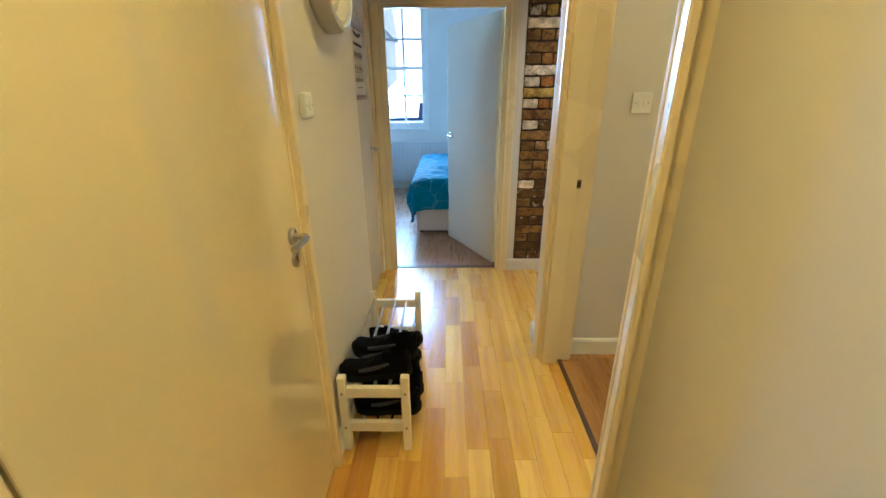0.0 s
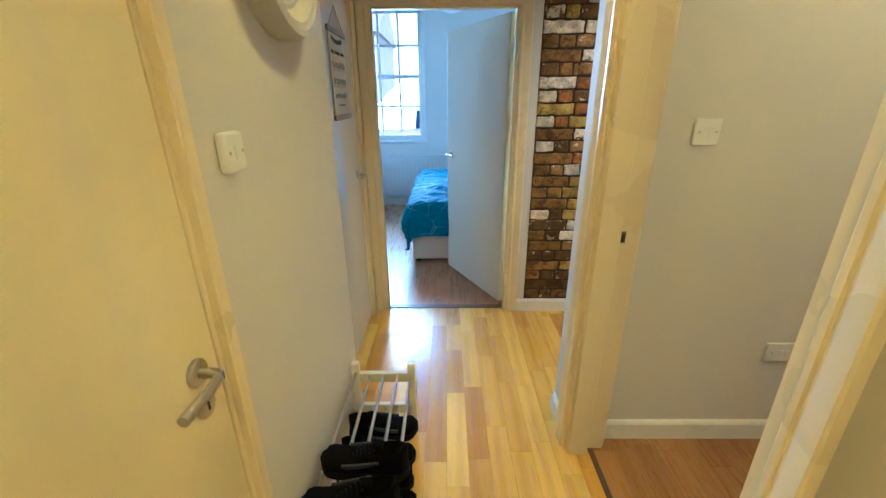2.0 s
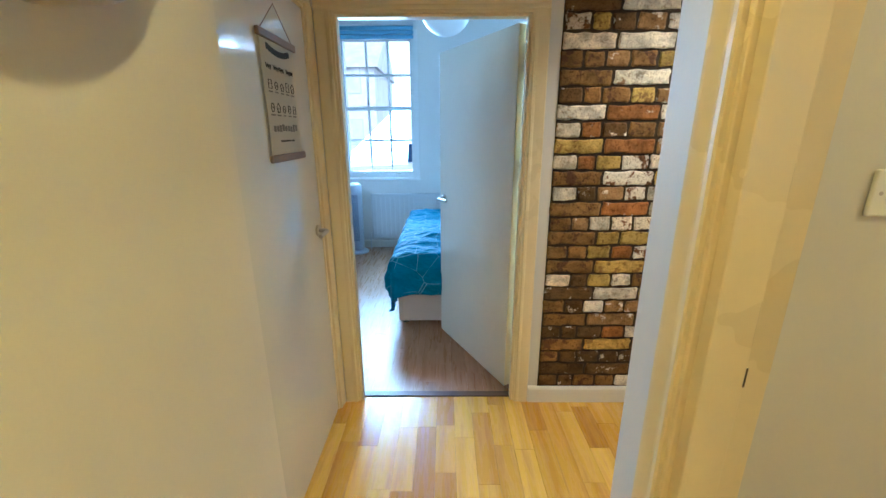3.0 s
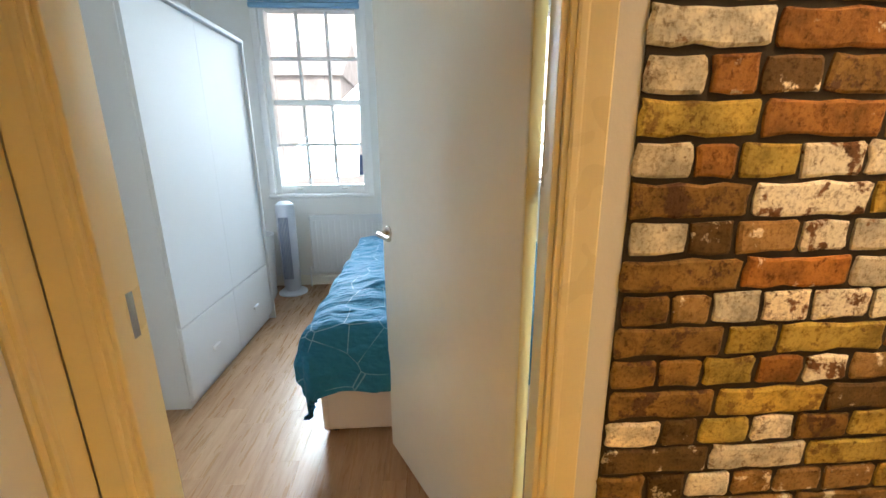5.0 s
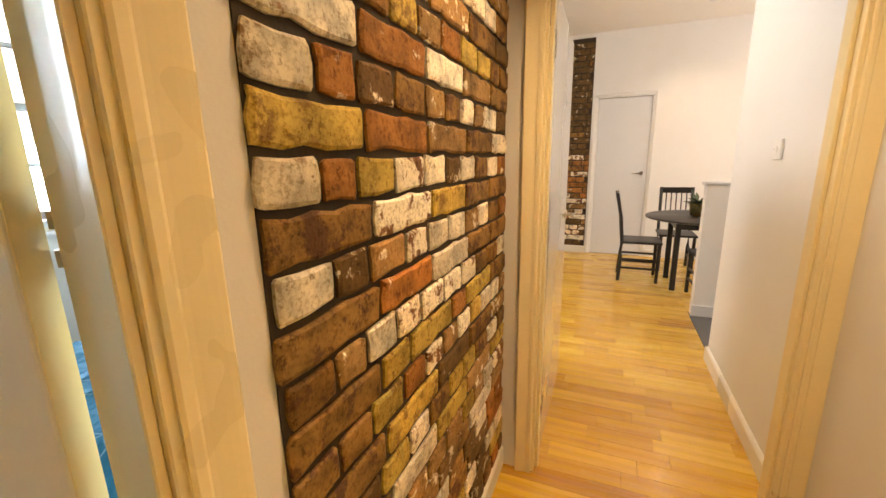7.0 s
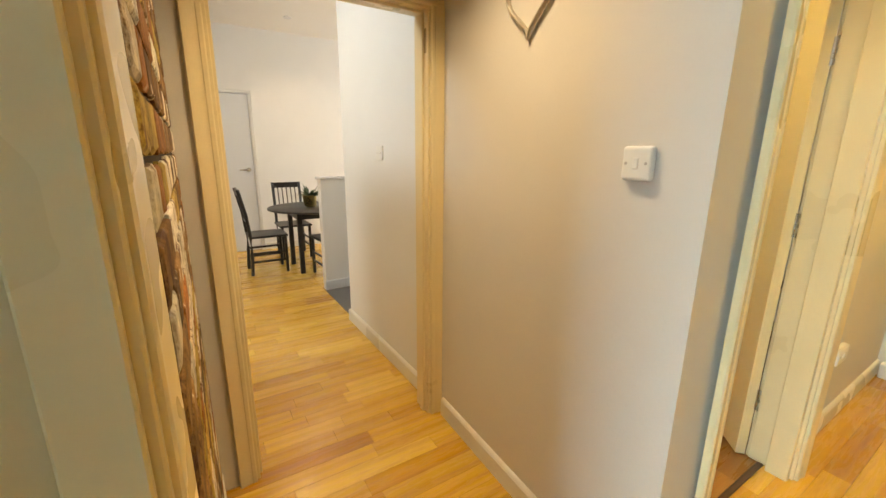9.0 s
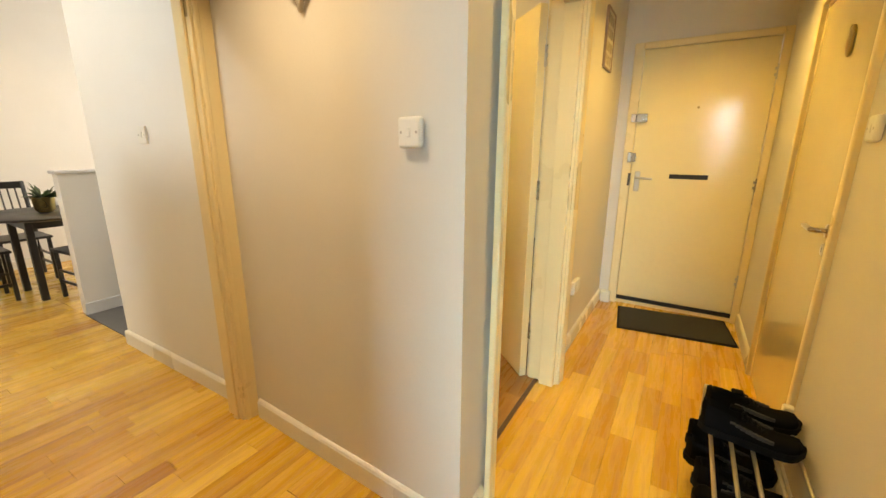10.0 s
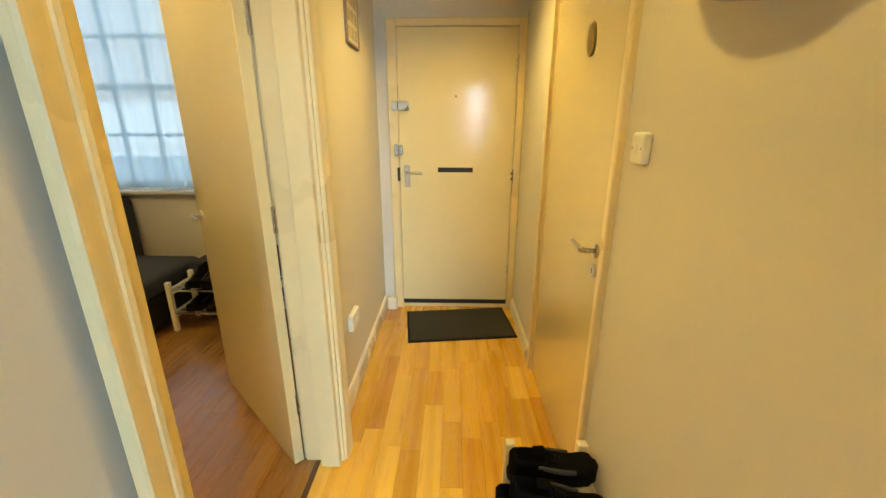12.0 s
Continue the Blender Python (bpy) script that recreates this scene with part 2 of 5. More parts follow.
def brick_mat(name, colour, spots, amount, spec=0.2):
    m, nt, b = nodes_of(name)
    v = coords(nt, (1, 1, 1), "Object")
    oi = nt.nodes.new("ShaderNodeObjectInfo")
    add = nt.nodes.new("ShaderNodeVectorMath")
    mul = nt.nodes.new("ShaderNodeVectorMath")
    mul.operation = "SCALE"
    mul.inputs[3].default_value = 31.0
    cmb = nt.nodes.new("ShaderNodeCombineXYZ")
    for i in range(3):
        nt.links.new(oi.outputs["Random"], cmb.inputs[i])
    nt.links.new(cmb.outputs[0], mul.inputs[0])
    nt.links.new(v, add.inputs[0])
    nt.links.new(mul.outputs[0], add.inputs[1])
    p = add.outputs[0]
    n1, n2, n3 = noise_tex(nt, p, 13, 4, 0.6), noise_tex(nt, p, 17, 7, 0.66), noise_tex(nt, p, 120, 5, 0.7)
    n4 = noise_tex(nt, p, 42, 5, 0.7)
    dark = tuple(c * 0.45 for c in colour)
    c = mixer(nt, dark, colour, ramp(nt, n1, [(0.32, 0.0), (0.58, 1.0)]))
    c = mixer(nt, c, spots, ramp(nt, n2, [(1 - amount - 0.05, 0.0), (1 - amount, 0.92)]))
    c = mixer(nt, c, (0.30, 0.20, 0.12), ramp(nt, n4, [(0.57, 0.0), (0.66, 0.75)]), "MULTIPLY")
    c = mixer(nt, c, (0.45, 0.36, 0.26), ramp(nt, n3, [(0.48, 0.0), (0.68, 0.8)]), "MULTIPLY")
    tint = ramp(nt, oi.outputs["Random"], [(0.0, (0.72, 0.68, 0.62)), (0.5, (1.0, 1.0, 1.0)), (1.0, (1.15, 1.05, 0.95))])
    c = mixer(nt, c, tint, 1.0, "MULTIPLY")
    nt.links.new(c, b.inputs["Base Color"])
    b.inputs["Roughness"].default_value = 0.75
    b.inputs["Specular IOR Level"].default_value = spec
    rel = nt.nodes.new("ShaderNodeMath")
    rel.operation = "MULTIPLY_ADD"
    rel.inputs[1].default_value = 0.35
    nt.links.new(n3, rel.inputs[0])
    nt.links.new(n2, rel.inputs[2])
    bump(nt, b, rel.outputs[0], 0.85, 0.004)
    return m


LIME = (0.90, 0.83, 0.66)
BRICKS = {
    "W": brick_mat("limewashed_brick", (0.92, 0.85, 0.68), (0.26, 0.13, 0.05), 0.34),
    "K": brick_mat("burnt_brick", (0.17, 0.10, 0.040), LIME, 0.36),
    "B": brick_mat("brown_brick", (0.33, 0.185, 0.060), (0.12, 0.055, 0.03), 0.42),
    "R": brick_mat("red_brick", (0.44, 0.19, 0.055), LIME, 0.33),
    "Y": brick_mat("yellow_stock_brick", (0.60, 0.43, 0.11), (0.25, 0.15, 0.05), 0.40),
    "T": brick_mat("tan_brick", (0.42, 0.25, 0.10), LIME, 0.38),
    "M": brick_mat("mottled_brick", (0.24, 0.11, 0.05), LIME, 0.50),
}
MIRROR, GLASS, SHEER = mirror_mat(), glass_mat("window_glass"), sheer_mat()

# ---- building helpers ----


def box(bm, x0, x1, y0, y1, z0, z1, r=0.0, m=None, seg=1):
    """A box, its edges rounded by r, laid by m."""
    made = bmesh.ops.create_cube(bm, size=1)["verts"]
    for v in made:
        v.co = Vector(((x0 + x1) / 2 + v.co.x * (x1 - x0), (y0 + y1) / 2 + v.co.y * (y1 - y0), (z0 + z1) / 2 + v.co.z * (z1 - z0)))
    if r:
        es = list({e for v in made for e in v.link_edges})
        out = bmesh.ops.bevel(bm, geom=es, offset=r, segments=seg, profile=0.5, affect="EDGES")
        made = list({v for f in out["faces"] for v in f.verts} | {v for v in made if v.is_valid})
    if m is not None:
        for v in made:
            v.co = m @ v.co
    return made


def rod(bm, a, b, r, sides=12, r2=None):
    a, b = Vector(a), Vector(b)
    d = b - a
    q = d.to_track_quat("Z", "Y").to_matrix().to_4x4()
    bmesh.ops.create_cone(bm, cap_ends=True, segments=sides, radius1=r, radius2=r if r2 is None else r2, depth=d.length,
                          matrix=Matrix.Translation((a + b) / 2) @ q)


def tube(bm, pts, r, sides=10, closed=False):
    """A round bar along points."""
    pts = [Vector(p) for p in pts]
    rings = []
    n = len(pts)
    for i, p in enumerate(pts):
        if closed:
            d = pts[(i + 1) % n] - pts[i - 1]
        else:
            d = pts[min(i + 1, n - 1)] - pts[max(i - 1, 0)]
        q = d.normalized().to_track_quat("Z", "Y")
        rings.append([bm.verts.new(p + q @ Vector((r * math.cos(k * 2 * math.pi / sides), r * math.sin(k * 2 * math.pi / sides), 0))) for k in range(sides)])
    for i in range(n if closed else n - 1):
        a, b = rings[i], rings[(i + 1) % n]
        for k in range(sides):
            bm.faces.new((a[k], a[(k + 1) % sides], b[(k + 1) % sides], b[k]))
    if not closed:
        bm.faces.new(rings[0])
        bm.faces.new(rings[-1])


def lathe(bm, prof, steps=32, m=None):
    """A turned body from (radius, z) pairs."""
    rings = []
    for r, z in prof:
        ring = []
        for k in range(steps):
            a = 2 * math.pi * k / steps
            p = Vector((r * math.cos(a), r * math.sin(a), z))
            ring.append(bm.verts.new(m @ p if m is not None else p))
        rings.append(ring)
    for a, b in zip(rings, rings[1:]):
        for k in range(steps):
            bm.faces.new((a[k], a[(k + 1) % steps], b[(k + 1) % steps], b[k]))
    bm.faces.new(rings[0])
    bm.faces.new(rings[-1])


def prism(bm, prof, z0, z1, m):
    """A section of (a, b) pairs drawn out along the third axis, laid by m."""
    lo = [bm.verts.new(m @ Vector((a, b, z0))) for a, b in prof]
    hi = [bm.verts.new(m @ Vector((a, b, z1))) for a, b in prof]
    n = len(prof)
    for i in range(n):
        bm.faces.new((lo[i], lo[(i + 1) % n], hi[(i + 1) % n], hi[i]))
    bm.faces.new(lo)
    bm.faces.new(hi)


def part(name, bm, material, parent=None, label="", smooth=False):
    bmesh.ops.recalc_face_normals(bm, faces=bm.faces)
    me = bpy.data.meshes.new(name)
    bm.to_mesh(me)
    bm.free()
    me.materials.append(material)
    if smooth:
        me.polygons.foreach_set("use_smooth", [True] * len(me.polygons))
        me.set_sharp_from_angle(angle=radians(40))
    ob = new(name, me)
    if parent:
        ob.parent = parent
    if label:
        ob["label"] = label
    return ob


def thing(name, m, label, category, group="", kind=""):
    ob = new(name)
    ob.empty_display_size = 0.1
    ob.matrix_world = m
    return tagged(ob, label, category, group, kind)


def B():
    return bmesh.new()


def boxpart(name, dims, material, parent, r=0.0, label="", m=None, seg=1):
    bm = B()
    box(bm, *dims, r=r, m=m, seg=seg)
    return part(name, bm, material, parent, label)


def laid(x, y, ux, uy):
    """Frame with u along (ux, uy) in plan, v to its left, z up, at (x, y)."""
    l = math.hypot(ux, uy)
    ux, uy = ux / l, uy / l
    return Matrix(((ux, -uy, 0, x), (uy, ux, 0, y), (0, 0, 1, 0), (0, 0, 0, 1)))


def wall(name, p0, p1, height, thick, material, holes=(), label="", z0=0.0):
    """A wall whose face runs from p0 to p1; its thickness lies to the left of that way. holes: (u0, u1, z0, z1)."""
    m = laid(*p0, p1[0] - p0[0], p1[1] - p0[1])
    length = math.hypot(p1[0] - p0[0], p1[1] - p0[1])
    bm = B()
    at = 0.0
    for u0, u1, a, b in sorted(holes):
        if u0 > at:
            box(bm, at, u0, 0, thick, z0, height, m=m)
        if a > z0:
            box(bm, u0, u1, 0, thick, z0, a, m=m)
        if b < height:
            box(bm, u0, u1, 0, thick, b, height, m=m)
        at = u1
    if at < length:
        box(bm, at, length, 0, thick, z0, height, m=m)
    ob = part(name, bm, material)
    return tagged(ob, label, "wall", kind="structure")


SKIRT = [(0, 0), (0.016, 0), (0.016, 0.082), (0.011, 0.092), (0.006, 0.097), (0, 0.1)]


def skirting(p0, p1, label="white gloss skirting board along the wall", h=1.0, name="baseboard", material=None):
    """A skirting board along p0 to p1, standing out to the right of that way."""
    d = Vector((p1[0] - p0[0], p1[1] - p0[1], 0))
    l = d.length
    d.normalize()
    out = Vector((d.y, -d.x, 0))
    m = Matrix(((out.x, 0, d.x, p0[0]), (out.y, 0, d.y, p0[1]), (0, 1, 0, 0), (0, 0, 0, 1)))
    bm = B()
    prism(bm, [(a, b * h) for a, b in SKIRT], 0, l, m)
    return tagged(part(name, bm, material or TRIM), label, "skirting board", kind="structure")


ARCH = [(0, 0), (0, 0.012), (0.005, 0.016), (0.016, 0.016), (0.020, 0.0135), (0.027, 0.0145), (0.046, 0.019), (0.056, 0.021), (0.064, 0.022), (0.068, 0.017), (0.068, 0)]

FLAT = [(0, 0), (0, 0.019), (0.006, 0.022), (0.060, 0.022), (0.068, 0.018), (0.068, 0)]


def frame_set(parent, m, u0, u1, head, thick, front=True, back=True, stop=None, material=None, scale=1.0, sw=0.012, sd=0.035, profile=None, proud=1.0):
    """Lining and moulded architraves of a doorway u0 to u1 in a wall laid by m, its faces at v = 0 and v = thick."""
    material = material or GLOSS
    boxpart("jamb", (u0 - 0.03, u0, -0.002, thick + 0.002, 0, head), material, parent, 0.002, m=m)
    boxpart("jamb", (u1, u1 + 0.03, -0.002, thick + 0.002, 0, head), material, parent, 0.002, m=m)
    boxpart("head_lining", (u0 - 0.03, u1 + 0.03, -0.002, thick + 0.002, head, head + 0.03), material, parent, 0.002, m=m)
    if stop is not None:
        boxpart("door_stop", (u0, u0 + sw, stop, stop + sd, 0, head), material, parent, 0.002, m=m)
        boxpart("door_stop", (u1 - sw, u1, stop, stop + sd, 0, head), material, parent, 0.002, m=m)
        boxpart("door_stop", (u0 + sw, u1 - sw, stop, stop + sd, head - sw, head), material, parent, 0.002, m=m)
    w = 0.068 * scale
    prof = [(a * scale, b * proud) for a, b in profile or ARCH]
    for on, v, s in ((front, 0, -1), (back, thick, 1)):
        if not on:
            continue
        for edge, way in ((u0 - 0.012, -1), (u1 + 0.012, 1)):
            bm = B()
            prism(bm, [(edge + way * a, v + s * b) for a, b in prof], 0, head + 0.012, m)
            part("architrave", bm, material, parent)
        bm = B()
        mm = m @ Matrix(((0, 0, 1, 0), (0, 1, 0, v), (1, 0, 0, head + 0.012), (0, 0, 0, 1)))
        prism(bm, [(a, s * b) for a, b in prof], u0 - 0.012 - w, u1 + 0.012 + w, mm)
        part("architrave", bm, material, parent)


def lever(parent, m, way=1, keyhole=False, material=None):
    """A lever on a round rose: m puts the rose's centre at its origin, z out of the door, x along the lever's reach."""
    material = material or STEEL
    bm = B()
    lathe(bm, [(0.026, 0.0), (0.026, 0.006), (0.023, 0.009), (0.010, 0.009)], 24, m)
    arm = [(0, 0, 0.006), (0, 0, 0.036), (way * 0.004, 0, 0.044), (way * 0.012, 0, 0.049), (way * 0.024, 0, 0.050), (way * 0.115, 0, 0.050)]
    tube(bm, [m @ Vector(p) for p in arm], 0.0095, 12)
    h = part("door_handle", bm, material, parent, "brushed steel lever handle", True)
    if keyhole:
        bm = B()
        dn = -1 if (m.to_3x3() @ Vector((0, 1, 0))).z > 0 else 1
        lathe(bm, [(0.024, 0.0), (0.024, 0.006), (0.021, 0.009), (0.006, 0.009)], 24, m @ Matrix.Translation((0, dn * 0.072, 0)))
        part("keyhole_rose", bm, material, parent, "round steel keyhole rose", True)
        boxpart("keyhole", (-0.003, 0.003, dn * 0.072 - 0.009, dn * 0.072 + 0.009, 0.0085, 0.0096), BLACK, parent, m=m)
    return h


def facing(o, x, n):
    """A frame at o with x along x and z along n."""
    x, n = Vector(x).normalized(), Vector(n).normalized()
    y = n.cross(x)
    return Matrix(((x.x, y.x, n.x, o[0]), (x.y, y.y, n.y, o[1]), (x.z, y.z, n.z, o[2]), (0, 0, 0, 1)))


def hinge(parent, x, y, z, m=None, h=0.1, paint=None):
    bm = B()
    for k in range(5):
        z0, z1 = z + k * h / 5 + 0.0008, z + (k + 1) * h / 5 - 0.0008
        rod(bm, (x, y, z0), (x, y, z1), 0.006, 10)
        box(bm, x + (0.002 if k % 2 else -0.016), x + (0.016 if k % 2 else -0.002), y - 0.0015, y + 0.0015, z0, z1)
    if m is not None:
        bmesh.ops.transform(bm, matrix=m, verts=bm.verts)
    return part("hinge", bm, paint or STEEL, parent, "painted hinge" if paint else "worn metal hinge")


def leaf_door(parent, hx, hy, ux, uy, width, height, material, left=True, thick=0.042, z0=0.008, gap=0.002, hand=1.0, hinges=(0.2, 1.0, 1.75), keyhole=False, both=True, lipping=None):
    """A flush leaf hung at (hx, hy), reaching along (ux, uy); its thickness to the left of that way, or the right."""
    m = laid(hx, hy, ux, uy)
    if not left:
        m = m @ Matrix.Diagonal((1, -1, 1, 1))
    lf = boxpart("leaf", (gap, width, 0, thick, z0, height), material, parent, 0.003, m=m, seg=2)
    if lipping:
        boxpart("edge_lipping", (gap - 0.0015, gap + 0.001, 0.003, thick - 0.003, z0 + 0.003, height - 0.003), lipping, lf, m=m)
    lx = width - 0.065
    x = m.to_3x3() @ Vector((-1, 0, 0))
    n = m.to_3x3() @ Vector((0, 1, 0))
    lever(lf, facing(m @ Vector((lx, thick, hand)), x, n), 1, keyhole)
    if both:
        lever(lf, facing(m @ Vector((lx, 0, hand)), x, -n), 1, keyhole)
    boxpart("latch_plate", (width - 0.001, width + 0.0012, 0.010, thick - 0.010, hand - 0.07, hand + 0.05), STEEL, lf, m=m)
    for z in hinges:
        hinge(lf, 0, 0, z, m)
    return lf


# ---- structure: floors ----
H_HALL, H_ROOM = 2.45, 2.92


def slab(name, x0, x1, y0, y1, z, material, label, category="floor", t=0.12):
    bm = B()
    box(bm, x0, x1, y0, y1, z - t, z)
    return tagged(part(name, bm, material), label, category, kind="structure")


UNDER = plain("floor_joint", (0.34, 0.19, 0.08), 0.6)
floor_hall = slab("floor_1", 0.3, 1.64, -0.75, 3.2, -0.004, UNDER, "beech-tone laminate strip floor of the hallway")
floor_live = slab("floor_2", 1.64, 7.4, 1.0, 4.5, -0.004, UNDER, "beech-tone laminate strip floor of passage and dining room")
floor_dine = slab("floor_3", 5.0, 7.4, -1.2, 1.0, -0.004, UNDER, "beech-tone laminate strip floor beside the dining table")
floor_bed = slab("floor_4", -0.9, 3.2, 3.2, 6.5, -0.006, UNDER, "brown laminate bedroom floor with a satin sheen")
floor_small = slab("floor_5", 1.64, 4.6, -1.15, 1.94, -0.006, UNDER, "laminate floor of the small room, its warm dimness put into the tones")

# ---- structure: walls ----
wall("wall_1", (0.55, -0.63), (0.55, 2.17), H_HALL, 0.13, WALL, [(0.93, 1.86, 0, 2.01)], "cream painted hallway wall with a store door")
bm = B()
box(bm, 0.30, 0.45, 2.17, 2.21, 0, H_HALL)
box(bm, 0.30, 0.45, 3.10, 3.145, 0, H_HALL)
box(bm, 0.30, 0.45, 2.21, 3.10, 2.0, H_HALL)
tagged(part("wall_2", bm, WALL), "cream painted wall around the end door of the hallway", "wall", kind="structure")
bm = B()
box(bm, 0.30, 0.479, -0.75, -0.54, 0, H_HALL)
box(bm, 1.509, 1.75, -0.75, -0.54, 0, H_HALL)
box(bm, 0.479, 1.509, -0.75, -0.54, 2.117, H_HALL)
tagged(part("wall_3", bm, WALL), "cream painted wall around the front door", "wall", kind="structure")
bm = B()
box(bm, 1.58, 1.68, -0.54, 1.01, 0, H_HALL)
box(bm, 1.53, 1.68, 1.935, 1.975, 0, H_HALL)
box(bm, 1.53, 1.68, 1.01, 1.935, 2.02, H_HALL)
tagged(part("wall_4", bm, WALL), "cream painted hallway wall with a doorway to a small room", "wall", kind="structure")
# partition between small room and passage: its passage face runs slightly askew
bm = B()
pts = [(1.53, 1.975), (2.74, 1.975), (2.74, 2.085), (1.53, 2.15)]
prism(bm, pts, 0, H_HALL, Matrix())
tagged(part("wall_5", bm, WALL), "cream painted passage wall with a light switch", "wall", kind="structure")
bm = B()
box(bm, 2.74, 4.155, 1.975, 2.085, 0, H_ROOM)
box(bm, 4.02, 4.155, 0.9, 1.975, 0, H_ROOM)
tagged(part("wall_6", bm, WALL_COOL), "white painted wall beside the stair landing", "wall", kind="structure")
# wall to the bedroom
bm = B()
box(bm, -0.9, 0.526, 3.145, 3.255, 0, H_ROOM)
box(bm, 1.44, 2.74, 3.145, 3.255, 0, H_ROOM)
box(bm, 0.526, 1.44, 3.145, 3.255, 1.99, H_ROOM)
wall_n = tagged(part("wall_north", bm, WALL), "cream wall with brick facing beside the bedroom doorway", "wall", kind="structure")
# wall with the passage doorway
bm = B()
box(bm, 2.74, 2.86, 2.085, 2.13, 0, H_ROOM)
box(bm, 2.74, 2.86, 3.025, 4.5, 0, H_ROOM)
box(bm, 2.74, 2.86, 2.13, 3.025, 2.0, H_ROOM)
tagged(part("wall_7", bm, WALL), "cream painted wall around the passage doorway", "wall", kind="structure")
# living room
wall("wall_8", (7.2, -1.1), (7.2, 4.5), H_ROOM, -0.12, WALL_COOL, [(3.40, 4.11, 0, 2.14)], "white painted end wall of the dining room")
wall("wall_9", (2.86, 4.4), (7.2, 4.4), H_ROOM, 0.12, WALL_COOL, [], "white painted wall of the living room")
wall("wall_10", (7.2, -1.1), (4.6, -1.1), H_ROOM, 0.12, WALL_COOL, [(0.3, 1.7, 0.85, 2.35)], "white painted outer wall of the dining room")
bm = B()
box(bm, 4.6, 4.7, -1.1, 0.9, 0, H_ROOM)
box(bm, 4.02, 4.6, 0.8, 0.9, 0, H_ROOM)
box(bm, 4.7, 5.0, 0.8, 0.9, 0, H_ROOM)
tagged(part("wall_11", bm, WALL_COOL), "white painted wall behind the stair landing", "wall", kind="structure")
# small room
wall("wall_12", (4.6, -1.0), (1.58, -1.0), H_ROOM, 0.14, WALL, [(0.365, 1.38, 0.88, 2.53)], "cream painted outer wall of the small room")
# bedroom
wall("wall_13", (-0.55, 6.30), (3.0, 6.30), H_ROOM, 0.2, WALL_COOL, [(0.35, 1.22, 0.915, 2.545), (2.52, 3.39, 0.915, 2.545)], "white painted bedroom window wall")
bm = B()
box(bm, -0.85, -0.73, 3.255, 6.50, 0, H_ROOM)
box(bm, -0.73, -0.55, 6.30, 6.50, 0, H_ROOM)
tagged(part("wall_14", bm, WALL_COOL), "white painted bedroom wall behind the wardrobe", "wall", kind="structure")
bm = B()
box(bm, 3.0, 3.12, 3.255, 6.50, 0, H_ROOM)
tagged(part("wall_15", bm, WALL_COOL), "white painted bedroom wall behind the bed", "wall", kind="structure")
for i, (x0, x1, y0, y1, z, label) in enumerate([(0.3, 1.68, -0.75, 3.145, H_HALL, "hallway"), (1.68, 2.74, 1.975, 3.145, H_HALL, "passage"), (2.74, 7.35, 0.9, 4.55, H_ROOM, "living room"),
                                                (4.6, 7.35, -1.25, 0.9, H_ROOM, "dining room"), (-0.85, 3.12, 3.145, 6.50, H_ROOM, "bedroom"), (1.68, 4.7, -1.15, 1.975, H_ROOM, "small room")]):
    bm = B()
    box(bm, x0, x1, y0, y1, z, z + 0.1)
    tagged(part("ceiling", bm, CEIL), "white painted ceiling of the " + label, "ceiling", kind="structure")

# skirtings
skirting((0.55, -0.50), (0.55, 0.25))
skirting((0.55, 1.246), (0.55, 2.17))
skirting((1.58, 0.95), (1.58, -0.54))
skirting((2.70, 2.0871), (1.515, 2.1508))
skirting((1.53, 2.165), (1.53, 1.985))
skirting((1.50, 3.145), (2.738, 3.145))
skirting((4.155, 2.085), (2.87, 2.085))
skirting((4.155, 1.0), (4.155, 2.1))
skirting((7.2, 4.4), (7.2, 3.05))
skirting((7.2, 2.26), (7.2, -1.1))
skirting((1.68, 1.975), (4.02, 1.975))
skirting((-0.73, 6.30), (3.0, 6.30))
skirting((4.6, -1.0), (1.7, -1.0))

# ---- doorways and doors ----
Z = Matrix()
RY = Matrix(((0, 1, 0, 0), (1, 0, 0, 0), (0, 0, 1, 0), (0, 0, 0, 1)))  # u along y, v along x


def door(name, label):
    return thing(name, Z, label, "door", kind="structure")


# bedroom
d = door("door_1", "white flush bedroom door standing half open with a steel lever")
frame_set(d, Matrix.Translation((0, 3.145, 0)), 0.556, 1.416, 1.96, 0.11, stop=0.006, sw=0.013, sd=0.045, proud=0.55)
leaf_door(d, 1.432, 3.270, -0.39, 0.75, 0.842, 1.95, LEAF, left=True, hand=1.03, hinges=(0.22, 1.23, 1.72), gap=0.020, lipping=GLOSS)
boxpart("strike_plate", (0.5545, 0.5575, 3.205, 3.23, 0.97, 1.07), STEEL, d, 0.0006, "steel strike plate")
boxpart("threshold", (0.556, 1.416, 3.18, 3.225, -0.003, 0.007), THRESH, d, 0.003, "dark metal threshold bar")
# end door of the hallway
d = door("door_2", "white gloss flush door closed at the hallway end")
frame_set(d, RY @ Matrix.Translation((0, 0.45, 0)) @ Matrix.Diagonal((1, -1, 1, 1)), 2.24, 3.07, 1.97, 0.12, back=False, scale=0.85)
lf = leaf_door(d, 0.448, 2.243, 0, 1, 0.824, 1.96, LEAF, left=True, hand=1.035, hinges=())
for z in (0.2, 1.23, 1.75):
    hinge(lf, 0.452, 2.241, z, paint=LEAF)
